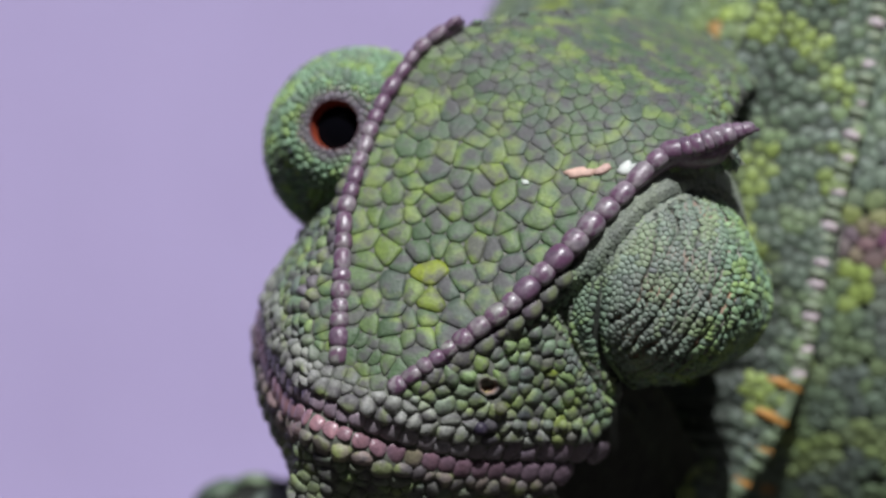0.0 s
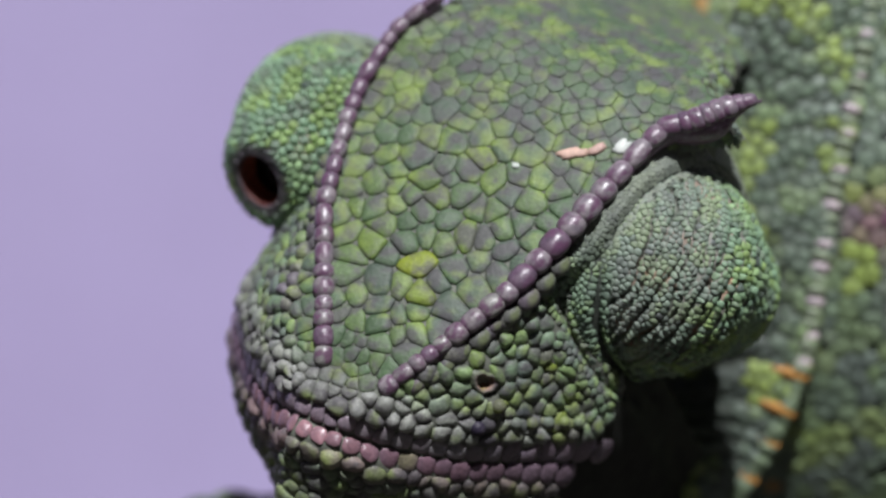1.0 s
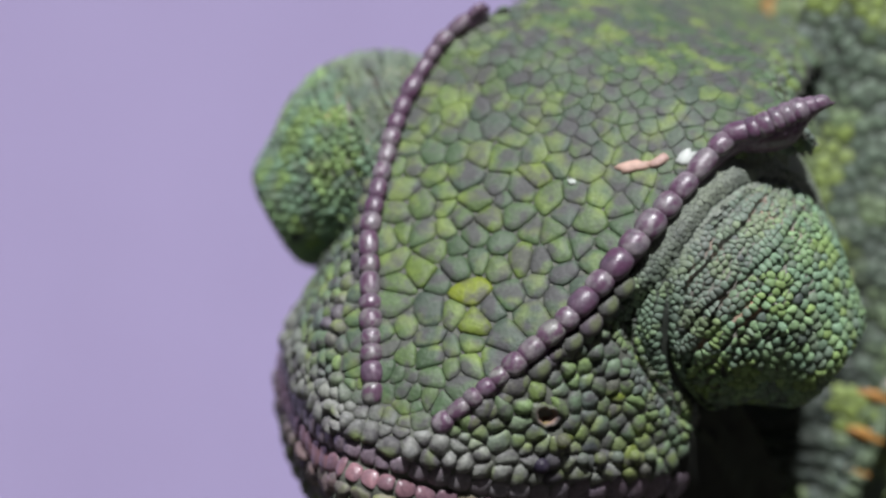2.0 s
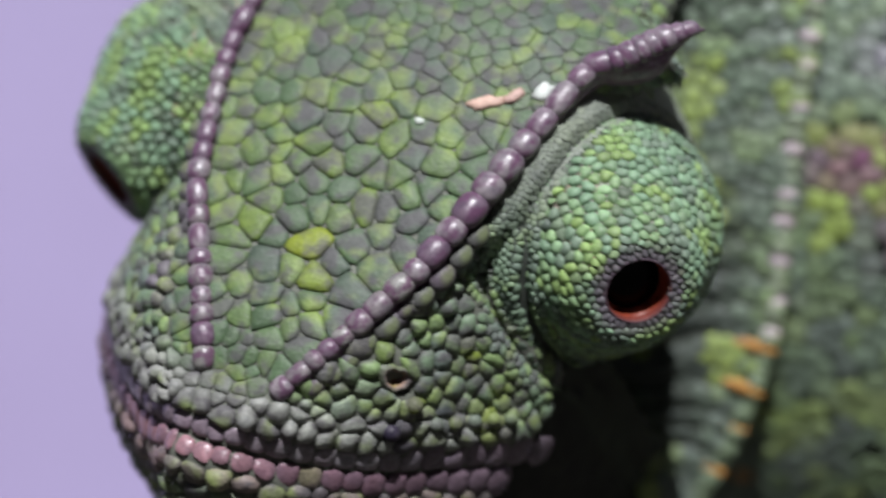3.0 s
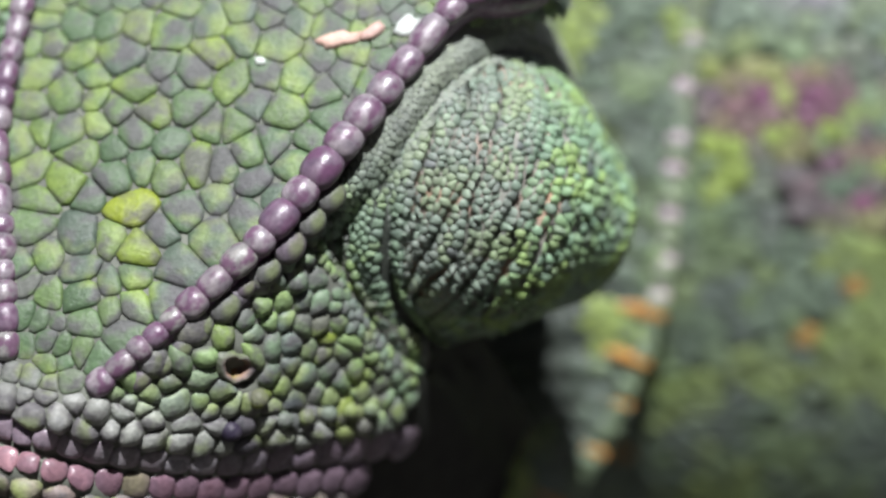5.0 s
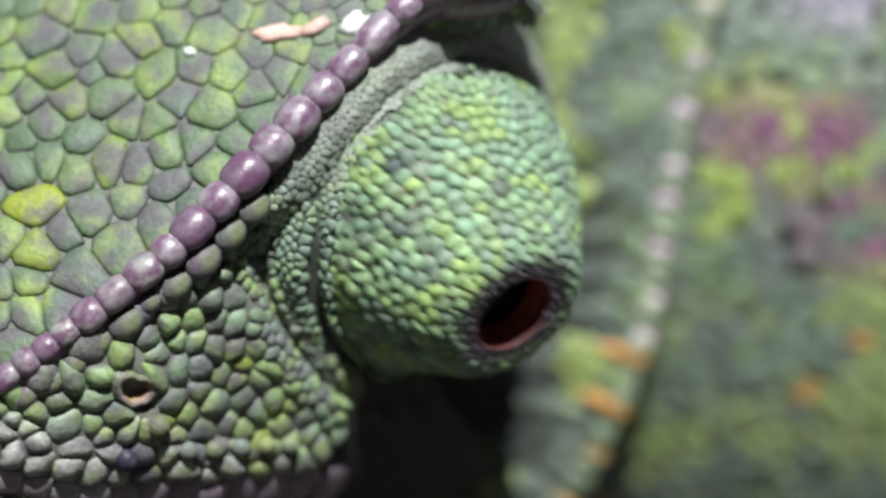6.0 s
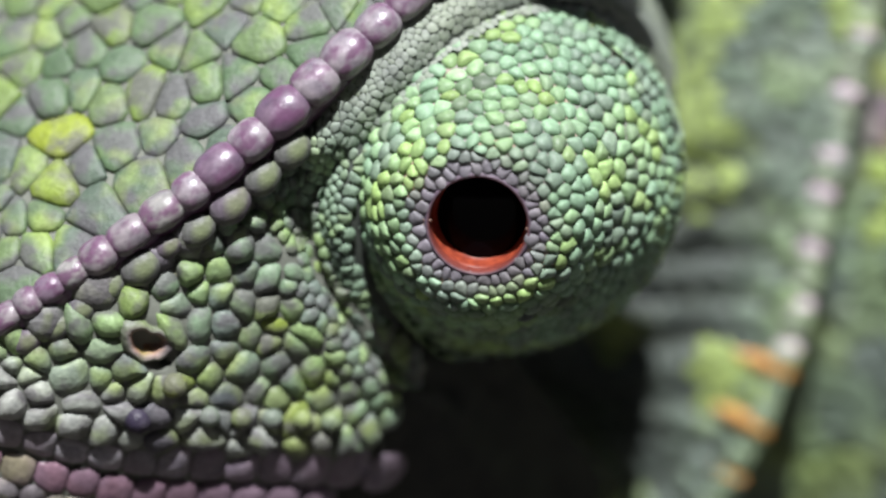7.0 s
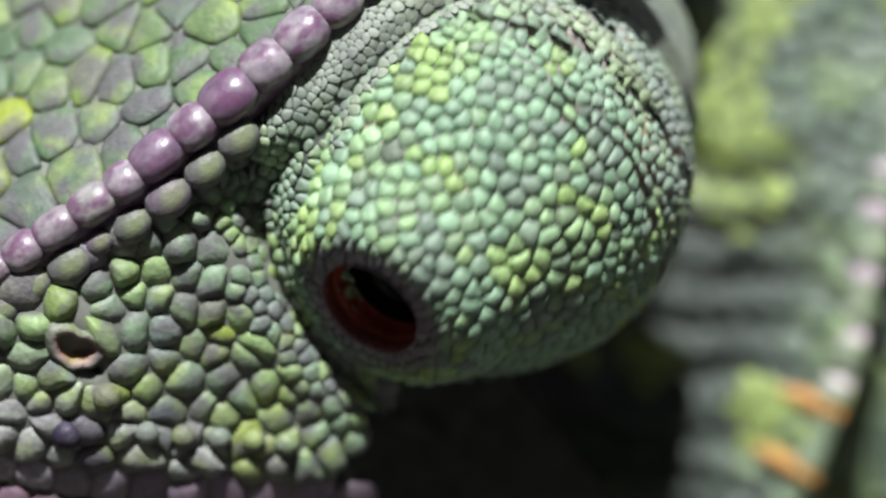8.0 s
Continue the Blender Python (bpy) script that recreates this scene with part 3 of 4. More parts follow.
def build_crest(side_of):
    rng = np.random.default_rng(31 + side_of)
    line = crest_line(side_of)
    gone = np.concatenate([[0], np.cumsum(np.linalg.norm(np.diff(line, axis=0), axis=1))])
    way = unit(np.gradient(line, axis=0))
    # the ridge under the beads, ending in a pointed horn
    rings, k = [], 12
    for q in np.linspace(0, gone[-1], 90):
        p = np.array([np.interp(q, gone, line[:, a]) for a in range(3)])
        d = unit(np.array([np.interp(q, gone, way[:, a]) for a in range(3)]))
        x = unit(np.cross(d, (0, 0, 1)))
        y = np.cross(x, d)
        left = gone[-1] - q
        r = 0.52 * min(1, (0.12 if side_of > 0 else 0.6) + left / 3.2) * min(1, 0.1 + q / 2.5) * (1 + (side_of > 0) * math.exp(-((left - 3.6) / 2.0) ** 2))
        a = np.linspace(0, 2 * math.pi, k + 1)[:-1]
        rings.append(p - y * 0.25 + np.outer(np.cos(a) * r, x) + np.outer(np.sin(a) * r * 1.35 - r * 0.75, y))
    pts = np.vstack(rings)
    crest = part("brow_crest", pts, grid_faces(90, k, True), M_BEAD, animal, "purple beaded brow crest ending in a small horn",
                 np.array(VIOLET) * rng.uniform(0.7, 1.0, (len(pts), 1)))
    q = 0.4
    shades = [np.array(c) for c in ((0.185, 0.135, 0.18), (0.215, 0.175, 0.21), (0.15, 0.105, 0.148), (0.24, 0.21, 0.235), (0.21, 0.185, 0.20), (0.24, 0.235, 0.225))]
    pool = {}
    while q < gone[-1] - (0.9 if side_of > 0 else 0.5):
        left = gone[-1] - q
        long = float(np.interp(left, (10, 14, 18, 22), (1.15, 1.36, 1.28, 1.10))) if left > 10 else max(0.62, 0.80 + (left - 6) * 0.205)
        if side_of < 0:
            long = 1.18
        long *= rng.uniform(0.80, 1.25)
        if q < 6:
            long *= 0.9
        q += long * 0.5
        p = np.array([np.interp(q, gone, line[:, a]) for a in range(3)])
        d = Vector([np.interp(q, gone, way[:, a]) for a in range(3)]).normalized()
        x = d.cross(Vector((0, 0, 1))).normalized()
        y = x.cross(d)
        width = (float(np.interp(left, (8, 13, 15, 18, 21, 26), (1.10, 1.30, 1.42, 1.38, 1.20, 1.05))) * rng.uniform(0.88, 1.08) if left > 8 and side_of > 0 else float(np.interp(q, (0, 6, 16, 26), (1.12, 1.08, 0.98, 0.80))) * rng.uniform(0.90, 1.10) if side_of < 0 else 1.10 + 0.25 * math.exp(-((left - 4) / 2) ** 2)) * min(1, 0.40 + left / 4.5)
        if q < 5:
            width *= 0.95
        tone = rng.integers(0, 4) if q > 9 or rng.uniform() < 0.3 else rng.integers(4, 6)
        if tone not in pool:
            pool[tone] = part("bead", CREST_V, CREST_F, M_BEAD, crest, "", np.repeat(shades[tone][None], len(CREST_V), 0))
            bead = pool[tone]
        else:
            bead = new("bead", pool[tone].data)
            bead.parent = crest
        bead.matrix_local = Matrix.Translation(Vector(p) * MM) @ Matrix((x, d, y)).transposed().to_4x4() @ Matrix.Diagonal((width * 1.12, long * (1.75 if left < 7 and side_of > 0 else 1.26), width * 0.92, 1))
        q += long * 0.5
    # two rows of smaller tubercles below the beads
    for drop, aside, wide, first, last in ((0.80, 0.78, 1.02, 1.5, float(np.interp(0.3, line[:, 1], gone))), (1.75, 1.20, 0.80, 3.0, float(np.interp(-3.0, line[:, 1], gone)))):
        q = first
        while q < last:
            size = wide * rng.uniform(0.65, 1.2)
            q += size * 0.6
            p = np.array([np.interp(q, gone, line[:, a]) for a in range(3)]) + np.array((side_of * aside, -0.2, -drop)) * rng.uniform(0.9, 1.1)
            d = Vector([np.interp(q, gone, way[:, a]) for a in range(3)]).normalized()
            x = d.cross(Vector((side_of * 0.6, 0, 0.8))).normalized()
            y = x.cross(d)
            tone = 10 + rng.integers(0, 3)
            if tone not in pool:
                shade = ((0.135, 0.112, 0.135), (0.115, 0.11, 0.118), (0.125, 0.13, 0.118))[tone - 10]
                bead = pool[tone] = part("tubercle", BEAD_V, BEAD_F, M_SCALE, crest, "", np.repeat(np.array(shade)[None], len(BEAD_V), 0))
            else:
                bead = new("tubercle", pool[tone].data)
                bead.parent = crest
            bead.matrix_local = Matrix.Translation(Vector(p) * MM) @ Matrix((x, d, y)).transposed().to_4x4() @ Matrix.Diagonal((size * 1.05, size * 1.28, size * 0.8, 1))
            q += size * 0.6
    return crest


# ---------------------------------------------------------------- eye turrets
RINGS = (46.0, 53.5, 60.0, 66.0, 72.5, 78.5, 84.0, 90.0, 96.5, 102.0, 109.0, 116.0, 124.0, 132.0)
LID_D = 7.25                                           # from the turret's middle to the flat of its lids


def snout_side(b, seed):
    """0 to 1: the side of a turret that is pushed together towards the snout."""
    return step(np.cos(b - (2.6 if seed < 220 else 0.55)), 0.1, 0.75)


def creases(a, b, seed):
    """0 to 1: how deep the skin is creased, in uneven rings round the gaze. a, b: degrees from the gaze, radians round it."""
    wavy = a + 2.2 * np.sin(2 * b + seed) + 0.6 * np.sin(11 * b)
    out = np.zeros(np.shape(wavy))
    for k, at in enumerate(RINGS):
        part_way = 0.30 + 0.70 * step(np.sin((1.0 + k % 3) * b + 1.7 * k), -0.5, 0.5)
        part_way = np.maximum(part_way, (0.4, 0.9, 0.55)[k % 3] * snout_side(b, seed))
        drift = 1.5 * np.sin(4 * b + 2.3 * k) + 0.9 * np.sin(7 * b + 4.1 * k)
        out = np.maximum(out, np.exp(-((wavy + drift - at) / (1.0 + 0.6 * step(a, 60, 82))) ** 2) * part_way * (0.45 + 0.55 * np.maximum(step(a, 58, 80), snout_side(b, seed))))
    return out


def turret_r(a, b, seed):
    """The turret's radius by degrees from its gaze: a blunt cone with flat lids on a ball, creased behind."""
    a = np.asarray(a, float)
    cone = EYE_R + (LID_D / math.cos(radians(19)) - EYE_R) * np.exp(-((a - 19) / 16.0) ** 2)
    r = np.where(a < 19, LID_D / np.cos(np.radians(np.minimum(a, 19))), cone)
    return r - (0.12 + 0.40 * np.maximum(step(a, 60, 86), 0.8 * snout_side(b, seed) * step(a, 42, 56))) * creases(a, b, seed) + 0.10 * step(a, 60, 80)


def turret_at(a, b, seed, lower=0.0):
    r = turret_r(a, b, seed) - lower
    t = np.radians(a)
    return np.stack([r * np.sin(t) * np.cos(b), r * np.sin(t) * np.sin(b), r * np.cos(t)], -1)


def build_turret(name, singles, seed, relief=0.27):
    rng = np.random.default_rng(seed)
    hole = 12.8
    angles = np.concatenate([[hole + 1.3], np.linspace(hole + 0.7, 165, 190)])
    k = 160
    A, B = np.meshgrid(angles, np.linspace(0, 2 * math.pi, k + 1)[:-1], indexing="ij")
    low = np.full(A.shape, 0.05)
    low[0] = 0.45
    turret = part(name, turret_at(A, B, seed, low).reshape(-1, 3), grid_faces(len(angles), k, True), M_STRETCH, animal, "round green scaly eye turret with an open lid hole")
    # scales
    n = 70000
    z = rng.uniform(math.cos(radians(150)), math.cos(radians(hole + 1.5)), n)
    b, ang = rng.uniform(0, 2 * math.pi, n), np.degrees(np.arccos(z))
    pts = turret_at(ang, b, seed)
    nor = unit(np.cross(turret_at(ang + 0.3, b, seed) - pts, turret_at(ang, b + 0.005, seed) - pts))
    size = (0.36 + 0.25 * step(ang, 16, 27) - 0.15 * step(ang, 52, 78) - 0.08 * step(ang, 84, 100)) * (0.84 + 0.32 * blotch(pts, 0.9, seed + 5))
    open_skin = creases(ang, b, seed) < 0.42
    pts, nor, ang, size, b = pts[open_skin], nor[open_skin], ang[open_skin], size[open_skin], b[open_skin]
    pick = spread(pts, size, rng)
    p, nn, size, ang, b = pts[pick], nor[pick], size[pick], ang[pick], b[pick]
    c = mottled(p, rng, (0.225, 0.335, 0.215), 0.30, 0.0, seed + 2, 3.2)
    c = blend(c, (0.145, 0.170, 0.150), 0.6 * step(blotch(p, 1.5, seed + 4) + rng.normal(0, 0.10, len(p)), 0.52, 0.70))
    c = blend(c, (0.30, 0.44, 0.11), 0.62 * step(blotch(p, 1.9, seed + 9) + rng.normal(0, 0.06, len(p)), 0.56, 0.70))
    c = blend(c, (0.06, 0.065, 0.08), 0.8 * (rng.uniform(0, 1, len(p)) < 0.010))
    c = blend(c, (0.17, 0.145, 0.18), step(-ang, -20.5, -15.5) * 0.9)
    c = c * rng.uniform(0.86, 1.14, (len(p), 1))
    c = blend(c, (0.235, 0.255, 0.24), 0.6 * step(ang, 80, 104))
    lean = unit(-np.stack([p[:, 0], p[:, 1], np.zeros(len(p))], -1))
    lay_scales(turret, p, nn, size, relief - 0.03 * step(ang, 70, 90), 0.006 + 0.1 * (relief - 0.27), c, M_TURRET, rng, singles, ang, lean)
    # lid rim, iris and pupil
    r0 = LID_D / math.cos(radians(13.5))
    rim, kk = [], 48
    b = np.linspace(0, 2 * math.pi, kk + 1)[:-1]
    for rr, zz in ((1.80, -0.06), (1.72, 0.06), (1.66, 0.07), (1.62, 0.0), (1.60, -0.42)):
        rim.append(np.stack([rr * np.cos(b), rr * np.sin(b), np.full(kk, r0 * math.cos(radians(13.5)) + 0.02 + zz)], -1))
    part("lid_rim", np.vstack(rim), grid_faces(5, kk, True), M_TURRET, turret, "thin violet-grey lid rim", np.repeat(np.array([(0.12, 0.095, 0.125), (0.12, 0.09, 0.12), (0.11, 0.06, 0.07), (0.13, 0.035, 0.03), (0.16, 0.03, 0.018)]), kk, 0))
    for at in (-0.7, math.pi - 0.7):
        seam = BEAD_V * np.array((0.75, 0.13, 0.20)) + np.array((1.92, 0, r0 * math.cos(radians(16.5)) - 0.03))
        seam[:, 2] -= 0.28 * (seam[:, 0] - 1.92)
        turn = np.array(((math.cos(at), -math.sin(at), 0), (math.sin(at), math.cos(at), 0), (0, 0, 1)))
        part("lid_seam", seam @ turn.T, BEAD_F, M_TURRET, turret, "pale orange seam at the lid's corner", np.repeat(np.array([(0.28, 0.18, 0.14)]), len(BEAD_V), 0))
    base = r0 * math.cos(radians(13.5))
    iris = [np.stack([rr * np.cos(b), rr * np.sin(b), np.full(kk, base + zz)], -1) for rr, zz in ((1.75, -0.40), (1.60, -0.42), (1.57, -0.85), (1.50, -1.15), (1.0, -1.30))]
    part("iris", np.vstack(iris), grid_faces(5, kk, True), M_IRIS, turret, "glossy orange-red iris ring")
    pv = [(0, 0, base - 0.90)]
    pf = []
    for i in range(1, 8):
        rr = 1.50 * i / 7
        pv += [(rr * math.cos(x), rr * math.sin(x), base - 0.90 - 0.26 * (i / 7) ** 2) for x in b]
    pf += [(0, 1 + j, 1 + (j + 1) % kk) for j in range(kk)]
    for i in range(6):
        pf += [(1 + i * kk + j, 1 + (i + 1) * kk + j, 1 + (i + 1) * kk + (j + 1) % kk, 1 + i * kk + (j + 1) % kk) for j in range(kk)]
    part("pupil", pv, pf, M_PUPIL, turret, "large glossy black pupil")
    return turret


def build_socket(eye, side_of, seed):
    """The folded skin in which a turret sits: ridges round its base."""
    rng = np.random.default_rng(seed)
    axis = unit(np.array((0.93 * side_of, -0.12, 0.33)))
    x = unit(np.cross(axis, (0, 1, 0)))
    y = np.cross(axis, x)

    low_way, brow_way = unit(np.array((0.0, -0.94, 0.30))), unit(np.array((-0.42 * side_of, 0.35, 0.83)))
    back_way = unit(np.array((0.28 * side_of, 0.92, 0.22)))

    def on_brow(way):
        return np.maximum(step(way @ brow_way, 0.35, 0.92), step(way @ back_way, 0.50, 0.85) if side_of > 0 else 0)

    def turn(a, b):
        return np.cos(a)[..., None] * axis + (np.sin(a) * np.cos(b))[..., None] * x + (np.sin(a) * np.sin(b))[..., None] * y

    def place(k, b):
        """k: 0 at the inner edge to 1 at the root; b: round the turret."""
        rim = turn(np.full(np.shape(b), radians(92)), b)
        low, brow = step(rim @ low_way, 0.45, 0.9), on_brow(rim)
        first = 79.0 - 6.0 * low - 3.0 * brow if side_of > 0 else 90.0 - 3.0 * low + 3.0 * brow
        lip = 99.3 - 8.3 * low - 19.0 * brow if side_of > 0 else 101.5 - 3.0 * brow
        tall = 1.0 if side_of > 0 else 0.85
        a = first - 2.5 + (127 - first) * k
        wavy = 1.5 * np.sin(3 * b + 1) + 0.8 * np.sin(7 * b)
        mid = first + (99.3 - 8.3 * low - first) * (0.5 - 0.18 * low) + 0.5 * wavy
        r = EYE_R - 0.45 + 0.62 * step(a, first - 1.0, first + 1.5)
        edge = 97.2 - 8.3 * low
        r = r + tall * (1 - brow) * (0.30 * step(a, first - 0.5, first + 3.0) + 0.65 * step(a, mid - 1.5, mid + 1.5)) * step(-a, -edge - 0.8, -edge + 0.8)
        r = r - tall * 0.50 * (1 - brow) * np.exp(-((a - mid) / np.where(a < mid, 3.0, 1.8)) ** 2)
        groove = (1 - brow) * tall * (np.exp(-((a - mid) / np.where(a < mid, 3.0, 1.8)) ** 2) + np.exp(-((a - edge - 1.3) / 1.4) ** 2)) + 0.7 * brow * np.exp(-((a - lip) / 1.2) ** 2)
        r = r + (1.75 - 1.10 * brow) * step(a, lip, lip + 2.5) - 0.75 * (1 - brow) * step(a, lip + 5, lip + 9.5) + 0.11 * brow * np.clip(a - lip - 2, 0, 14)
        d = turn(np.radians(a), b)
        return eye + d * r[..., None], d, groove

    def free(p):
        """Outside the crest and the forehead's plate."""
        return (np.abs(p[..., 0] - MID) > crest_width(p[..., 1]) - 0.15) | (p[..., 2] < -4) | (p[..., 1] > 13)

    a, b = np.meshgrid(np.linspace(0, 1, 130), np.linspace(0, 2 * math.pi, 145)[:-1], indexing="ij")
    pts, d, _ = place(a, b)
    shown = free(pts).ravel()
    socket = part("eye_socket", (pts - d * 0.1).reshape(-1, 3), [q for q in grid_faces(130, 144, True) if shown[list(q)].all()], M_FOLD, animal, "folded scaly skin ring round the eye turret")
    n = 40000
    a, b = rng.uniform(0.03, 0.93, n), rng.uniform(0, 2 * math.pi, n)
    pts, d, groove = place(a, b)
    keep = free(pts) & (groove < 0.62)
    a, b, pts, d = a[keep], b[keep], pts[keep], d[keep]
    n = len(a)
    pts2, _, _ = place(a + 0.01, b)
    along = unit(pts2 - pts)
    round_way = unit(np.cross(d, along))
    nor = unit(np.cross(along, round_way))
    nor = nor * np.sign((nor * d).sum(1))[:, None]
    size = np.where(np.linalg.norm(pts - eye, axis=1) > EYE_R + 0.95, 0.36, 0.42) - 0.13 * on_brow(d)
    pick = spread(pts, size, rng, 3)
    p = pts[pick]
    c = mottled(p, rng, (0.21, 0.285, 0.20), 0.35, 0.5, seed, 2.0)
    c = blend(c, (0.24, 0.26, 0.225), 0.8 * on_brow(d[pick]))
    lay_scales(socket, p, nor[pick], size[pick], 0.30 - 0.23 * on_brow(d[pick]), 0.004, c, M_TURRET, rng, 0)
    return socket


# ---------------------------------------------------------------- trunk, neck flap and foreleg
def build_body():
    rng = np.random.default_rng(71)
    centre, radii = np.array((38.0, 47.5, -4.0)), np.array((40.0, 32.0, 38.0))
    a, b = np.meshgrid(np.linspace(0.02, math.pi - 0.02, 60), np.linspace(0, 2 * math.pi, 97)[:-1], indexing="ij")
    d = np.stack([np.sin(a) * np.cos(b), np.sin(a) * np.sin(b), np.cos(a)], -1)
    pts = (centre + d * (radii - 0.3)).reshape(-1, 3)
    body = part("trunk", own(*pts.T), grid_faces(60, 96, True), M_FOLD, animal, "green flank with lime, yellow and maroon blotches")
    n = 60000
    d = unit(rng.normal(size=(n, 3)))
    d = d[(d[:, 1] < -0.1) & (d[:, 0] < 0.75)]
    p = centre + d * radii
    nor = unit(d / radii)
    size = np.full(len(p), 1.0)
    pick = spread(p, size, rng, 2)
    p, nor = p[pick], nor[pick]
    c = mottled(p, rng, (0.17, 0.22, 0.16), 0.3, 0.7, 21, 5.0)
    c = blend(c, YELLOW, (0.45 + 0.4 * step(p[:, 2], -14, -5)) * step(blotch(p, 4.2, 25), 0.55, 0.70))
    patch = np.exp(-(((p[:, 0] - 29.6) / 4.6) ** 2 + ((p[:, 2] + 3.2) / 1.9) ** 2)) + np.exp(-(((p[:, 0] - 33.5) / 3.6) ** 2 + ((p[:, 2] + 7.4) / 2.0) ** 2))
    c = blend(c, (0.22, 0.10, 0.17), np.clip(patch * 1.2, 0, 1) * step(blotch(p, 2.5, 33), 0.30, 0.5))
    c = blend(c, (0.42, 0.36, 0.50), 0.8 * np.exp(-(((p[:, 0] - 31.5) / 2.4) ** 2 + ((p[:, 2] - 3) / 1.5) ** 2)))
    c = blend(c, ORANGE, 0.7 * (rng.uniform(0, 1, len(p)) < 0.02))
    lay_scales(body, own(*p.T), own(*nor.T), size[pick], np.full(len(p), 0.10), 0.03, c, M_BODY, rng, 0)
    return body


def build_flap():
    """The skin flap at the back of the head, with a row of pale and orange scales along its edge."""
    rng = np.random.default_rng(91)
    along = np.linspace(0, 1, 70)
    knots = np.linspace(0, 1, 9)
    ex = np.interp(along, knots, (28.5, 27.0, 25.4, 24.0, 23.0, 21.6, 20.0, 17.2, 12.5))
    ez = np.interp(along, knots, (15.0, 7.5, 1.5, -5.0, -11.0, -15.0, -18.3, -23.0, -30.0))
    ey = np.interp(along, knots, (18.0, 16.5, 15.6, 15.2, 15.2, 15.4, 16.0, 17.0, 19.0))
    inx = np.interp(along, (0, 0.5, 1), (21.0, 9.0, 2.0))
    across = np.linspace(0, 1, 40)
    A, B = np.meshgrid(along, across, indexing="ij")

    def place(a, b):
        x1, z1, y1 = np.interp(a, along, ex), np.interp(a, along, ez), np.interp(a, along, ey)
        x0 = np.interp(a, along, inx)
        x = x1 + (x0 - x1) * b
        y = y1 + (np.interp(a, (0, 0.35, 0.55, 1), (16.5, 16.3, 17.5, 20.5)) - y1) * step(b, 0.1, 0.62) + (0.08 + 0.16 * step(b, 0.15, 0.4) * step(a, 0.28, 0.45)) * np.sin(a * 120 + 2.5 * np.sin(a * 23 + 2) + 3 * np.sin(b * 9) + b * 5)
        return np.stack([x, y, z1 + 3.0 * b], -1)

    front = place(A, B).reshape(-1, 3)
    back = front + np.array((0.4, 1.1, 0))
    f = grid_faces(70, 40)
    n = len(front)
    faces = f + [tuple(i + n for i in reversed(q)) for q in f]
    for i in range(69):
        faces.append((i * 40, n + i * 40, n + (i + 1) * 40, (i + 1) * 40))
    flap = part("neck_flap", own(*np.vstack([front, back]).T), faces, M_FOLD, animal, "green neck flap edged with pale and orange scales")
    m = 24000
    a, b = rng.uniform(0, 1, m), rng.uniform(0.02, 0.95, m)
    p = place(a, b)
    e = 0.004
    nor = unit(np.cross(place(a, b + e) - p, place(a + e, b) - p))
    nor = nor * np.where(nor[:, 1] < 0, 1, -1)[:, None]
    size = np.full(m, 0.95)
    pick = spread(p, size, rng, 2)
    q, nor = p[pick], nor[pick]
    c = mottled(q, rng, (0.15, 0.195, 0.14), 0.3, 0.6, 41, 4.0)
    # darker inwards from the flap's edge, less so towards its lower end
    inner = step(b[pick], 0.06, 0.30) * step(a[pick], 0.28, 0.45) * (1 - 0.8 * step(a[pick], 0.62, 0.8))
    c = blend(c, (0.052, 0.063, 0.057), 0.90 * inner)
    c = blend(c, YELLOW, 0.7 * step(blotch(q, 4.4, 45) - 0.05 * inner, 0.54, 0.68))
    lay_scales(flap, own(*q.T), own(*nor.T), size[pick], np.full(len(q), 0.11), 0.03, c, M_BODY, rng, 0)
    # the edge row
    for i, a in enumerate(np.linspace(0.02, 0.99, 64)):
        p, p2 = place(np.array([a, a + 0.01]), np.array([0.0, 0.0]))
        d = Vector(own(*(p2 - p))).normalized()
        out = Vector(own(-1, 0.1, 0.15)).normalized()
        x = d.cross(out).normalized()
        out = x.cross(d)
        colour = np.array(PALE) if a < 0.55 else np.array(ORANGE)
        if a < 0.55 and (i * 7) % 11 > 3:
            colour = np.array((0.22, 0.27, 0.18))
        elif a >= 0.55 and i % 5:
            colour = np.array((0.17, 0.23, 0.14))
        spike = part("edge_scale", BEAD_V, BEAD_F, M_BODY, flap, "", np.repeat(colour[None], len(BEAD_V), 0))
        long = 1.3 if a < 0.55 else 2.6 if i % 5 == 0 else 1.2
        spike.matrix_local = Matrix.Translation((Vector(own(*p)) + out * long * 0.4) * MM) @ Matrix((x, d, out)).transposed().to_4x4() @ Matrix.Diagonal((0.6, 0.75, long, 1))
    return flap


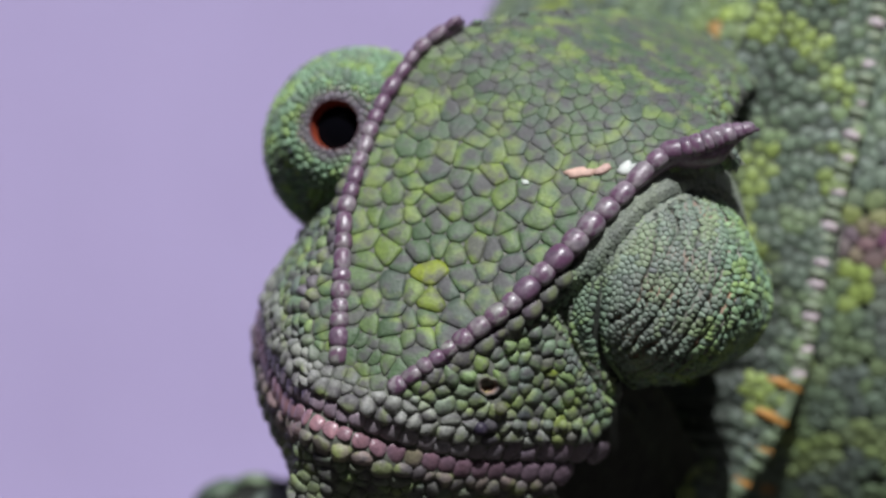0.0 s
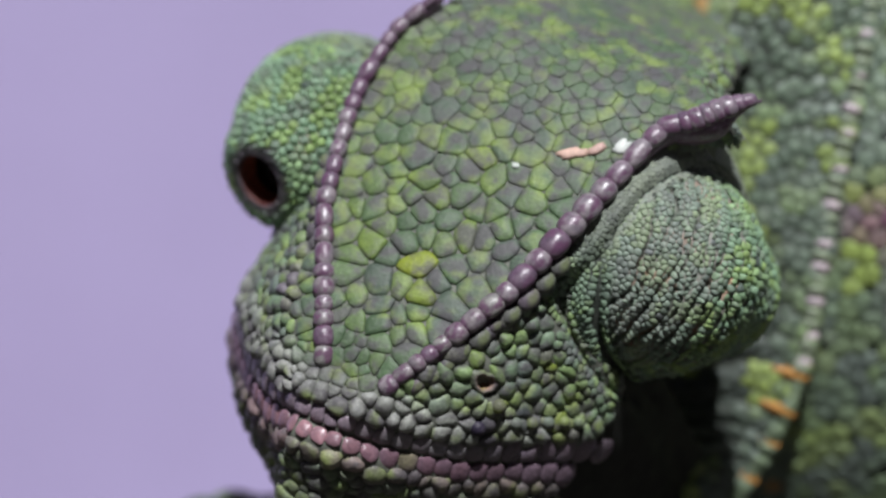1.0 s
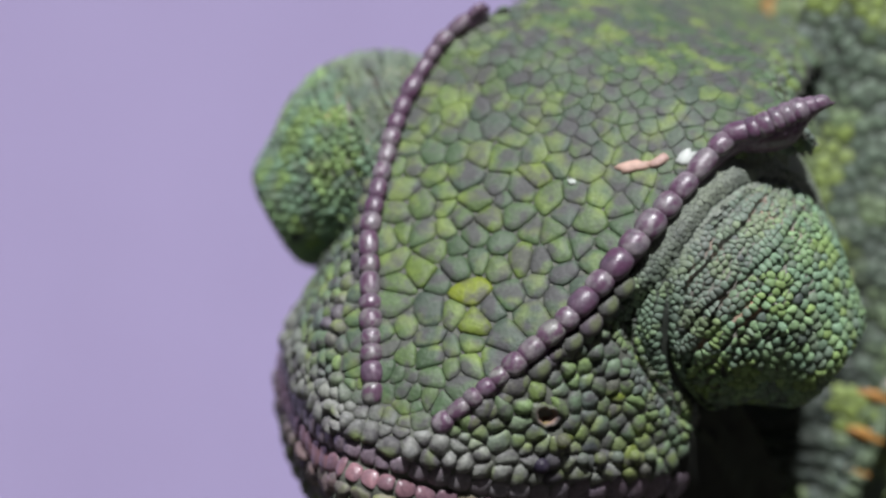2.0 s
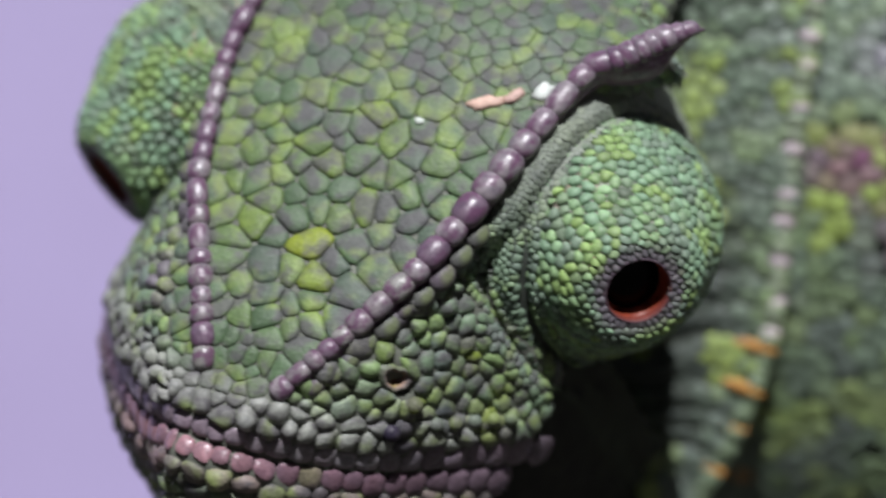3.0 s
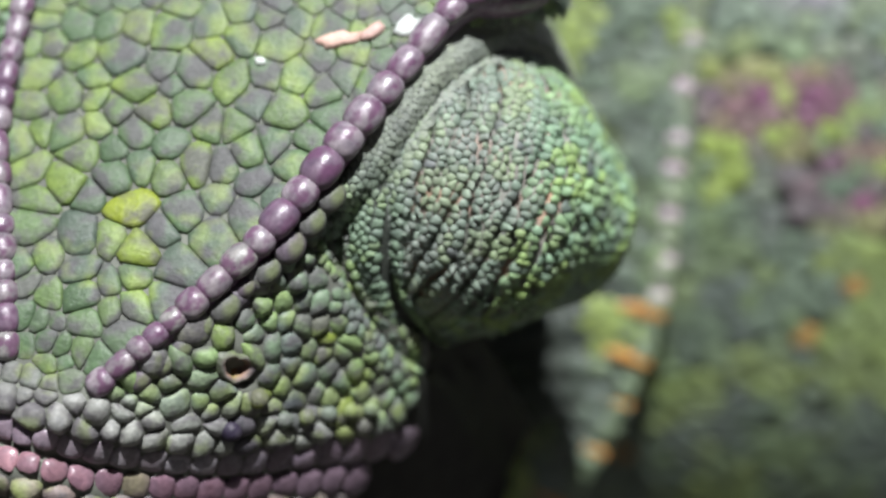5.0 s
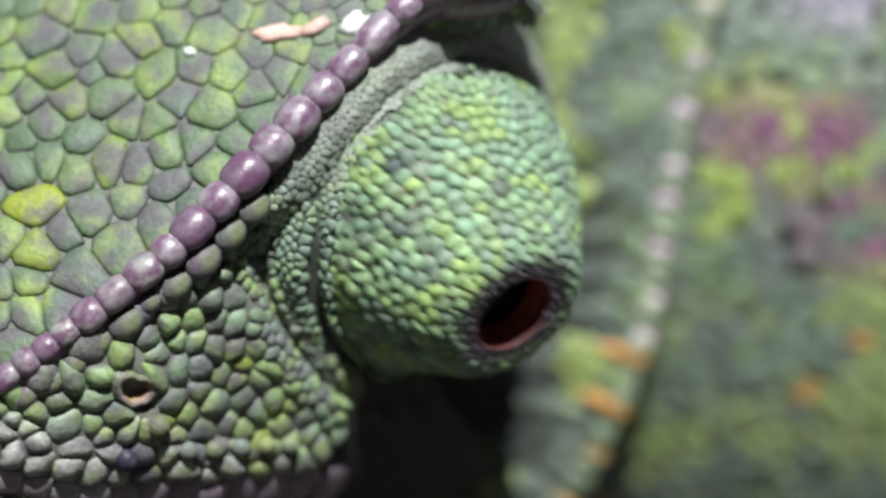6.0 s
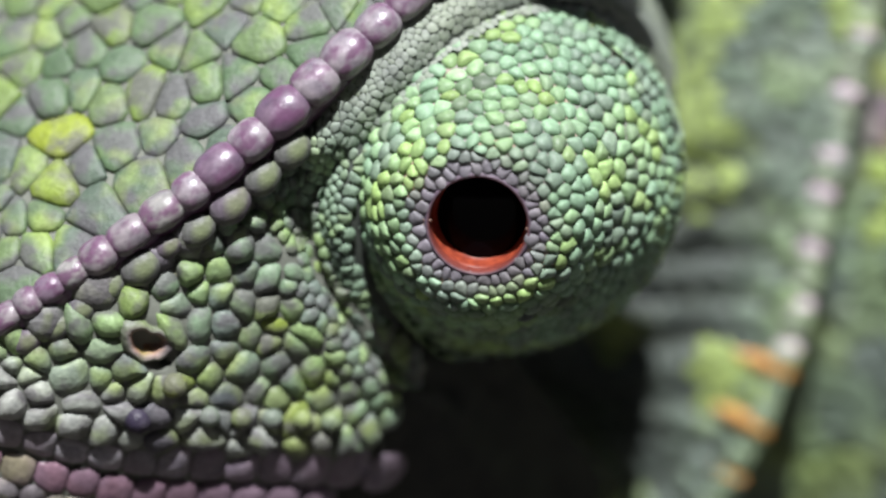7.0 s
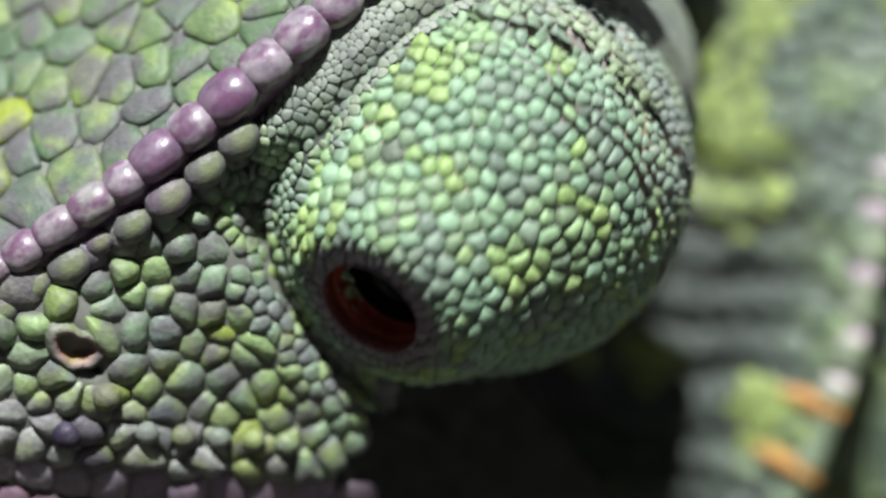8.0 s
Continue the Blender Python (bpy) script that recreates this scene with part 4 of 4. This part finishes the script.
def build_leg():
    rng = np.random.default_rng(101)
    spine = np.array([(20, 40, -44), (2, 33, -37), (-16.5, 26, -25.5), (-21, 24, -32), (-18, 22, -50), (-19, 20, -72), (-20, 14, -94), (-21, 4, -98)], float)
    rad = np.array((9, 7.5, 4.6, 4.4, 4.6, 4.4, 4.5, 2.2))
    t = np.linspace(0, len(spine) - 1, 60)
    line = np.stack([np.interp(t, range(len(spine)), spine[:, a]) for a in range(3)], -1)
    for _ in range(3):
        line[1:-1] = (line[:-2] + 2 * line[1:-1] + line[2:]) / 4
    r = np.interp(t, range(len(spine)), rad)
    way = unit(np.gradient(line, axis=0))
    x = unit(np.cross(way, (0, 1, 0.1)))
    y = np.cross(way, x)
    b = np.linspace(0, 2 * math.pi, 21)[:-1]
    pts = (line[:, None] + r[:, None, None] * (np.cos(b)[None, :, None] * x[:, None] + np.sin(b)[None, :, None] * y[:, None])).reshape(-1, 3)
    nor = (np.cos(b)[None, :, None] * x[:, None] + np.sin(b)[None, :, None] * y[:, None]).reshape(-1, 3)
    leg = part("foreleg", own(*pts.T), grid_faces(60, 20, True), M_HIDE, animal, "dark green bent foreleg")
    size = np.full(len(pts), 2.0)
    pick = spread(pts, size, rng, 0)
    c = mottled(pts[pick], rng, (0.06, 0.09, 0.05), 0.2, 0.5, 61, 5.0)
    lay_scales(leg, own(*pts[pick].T), own(*nor[pick].T), size[pick], np.full(len(pick), 0.3), 0.1, c, M_BODY, rng, 0)


build_head()
crest_near = build_crest(1)
build_crest(-1)
near_eye = build_turret("eye_turret", 300, 201)
far_eye = build_turret("eye_turret", 120, 231, 0.44)
build_socket(NEAR_EYE, 1, 211)
build_socket(FAR_EYE, -1, 241)
build_body()
build_flap()
build_leg()

# the lens keeps one of the crest's beads sharp
cam.data.dof.use_dof = True
cam.data.dof.focus_object = crest_near.children[7]
cam.data.dof.aperture_fstop = 21.0


# ---------------------------------------------------------------- what moves
def aim(eye, across, up, spin=0):
    """A turret at its place, gazing `across` degrees from straight out of the forehead and `up` degrees towards the casque."""
    a, b = radians(across), radians(up)
    d = Vector((math.cos(b) * math.sin(a), math.sin(b), math.cos(b) * math.cos(a)))
    rest = Vector((0.75 if eye[0] > 0 else -0.75, -0.2, 0.63)).normalized()
    turn = rest.rotation_difference(d).to_matrix() @ rest.to_track_quat("Z", "Y").to_matrix()
    return Matrix.Translation(Vector(eye) * MM) @ turn.to_4x4() @ pose(0, 0, 0, 0, 0, spin)


def motions():
    walk(near_eye, [(t, aim(NEAR_EYE, a, b)) for t, a, b in (
        (0, 141, 20), (0.5, 141, 20), (0.7, 139, 19), (1.2, 136, 15), (1.7, 122, 2), (2.3, 98, -24), (2.5, 60, -29), (2.7, 48, -30), (2.9, 50, -29),
        (3.1, 44, -27), (3.3, 33, -11), (3.5, 41, -10), (3.7, 38, -9), (3.9, 39, -19), (4.1, 42, -18), (4.2, 64, -10), (4.3, 128, 22), (4.7, 131, 19), (5.3, 118, 5),
        (5.8, 90, -20), (5.93, 85, -20), (6, 71, -23), (6.07, 63, -26), (6.2, 62, -27), (6.4, 51, -41), (6.6, 51, -40), (6.8, 54, -35), (7, 33, -29), (7.2, 33, -30), (7.4, 29, -43), (7.6, 28,
        -44), (7.8, 30, -42), (8, 33, -60))])
    walk(far_eye, [(t, aim(FAR_EYE, a, b)) for t, a, b in (
        (0, 7, -15), (0.5, 6, -14), (0.6, -15, -61), (0.8, -24, -58), (1, -14, -57), (1.2, -30, -57), (1.7, -70, -52), (2.2, -112, -55), (2.5, -119, -60), (2.7, -106, -60),
        (2.9, -78, -67), (3, -63, -68), (3.1, -45, -65), (3.3, -24, -61), (3.5, -17, -41), (3.7, -15, -37), (3.9, -10, -30), (4.7, -10, -30), (8, -10, -30))])


motions()
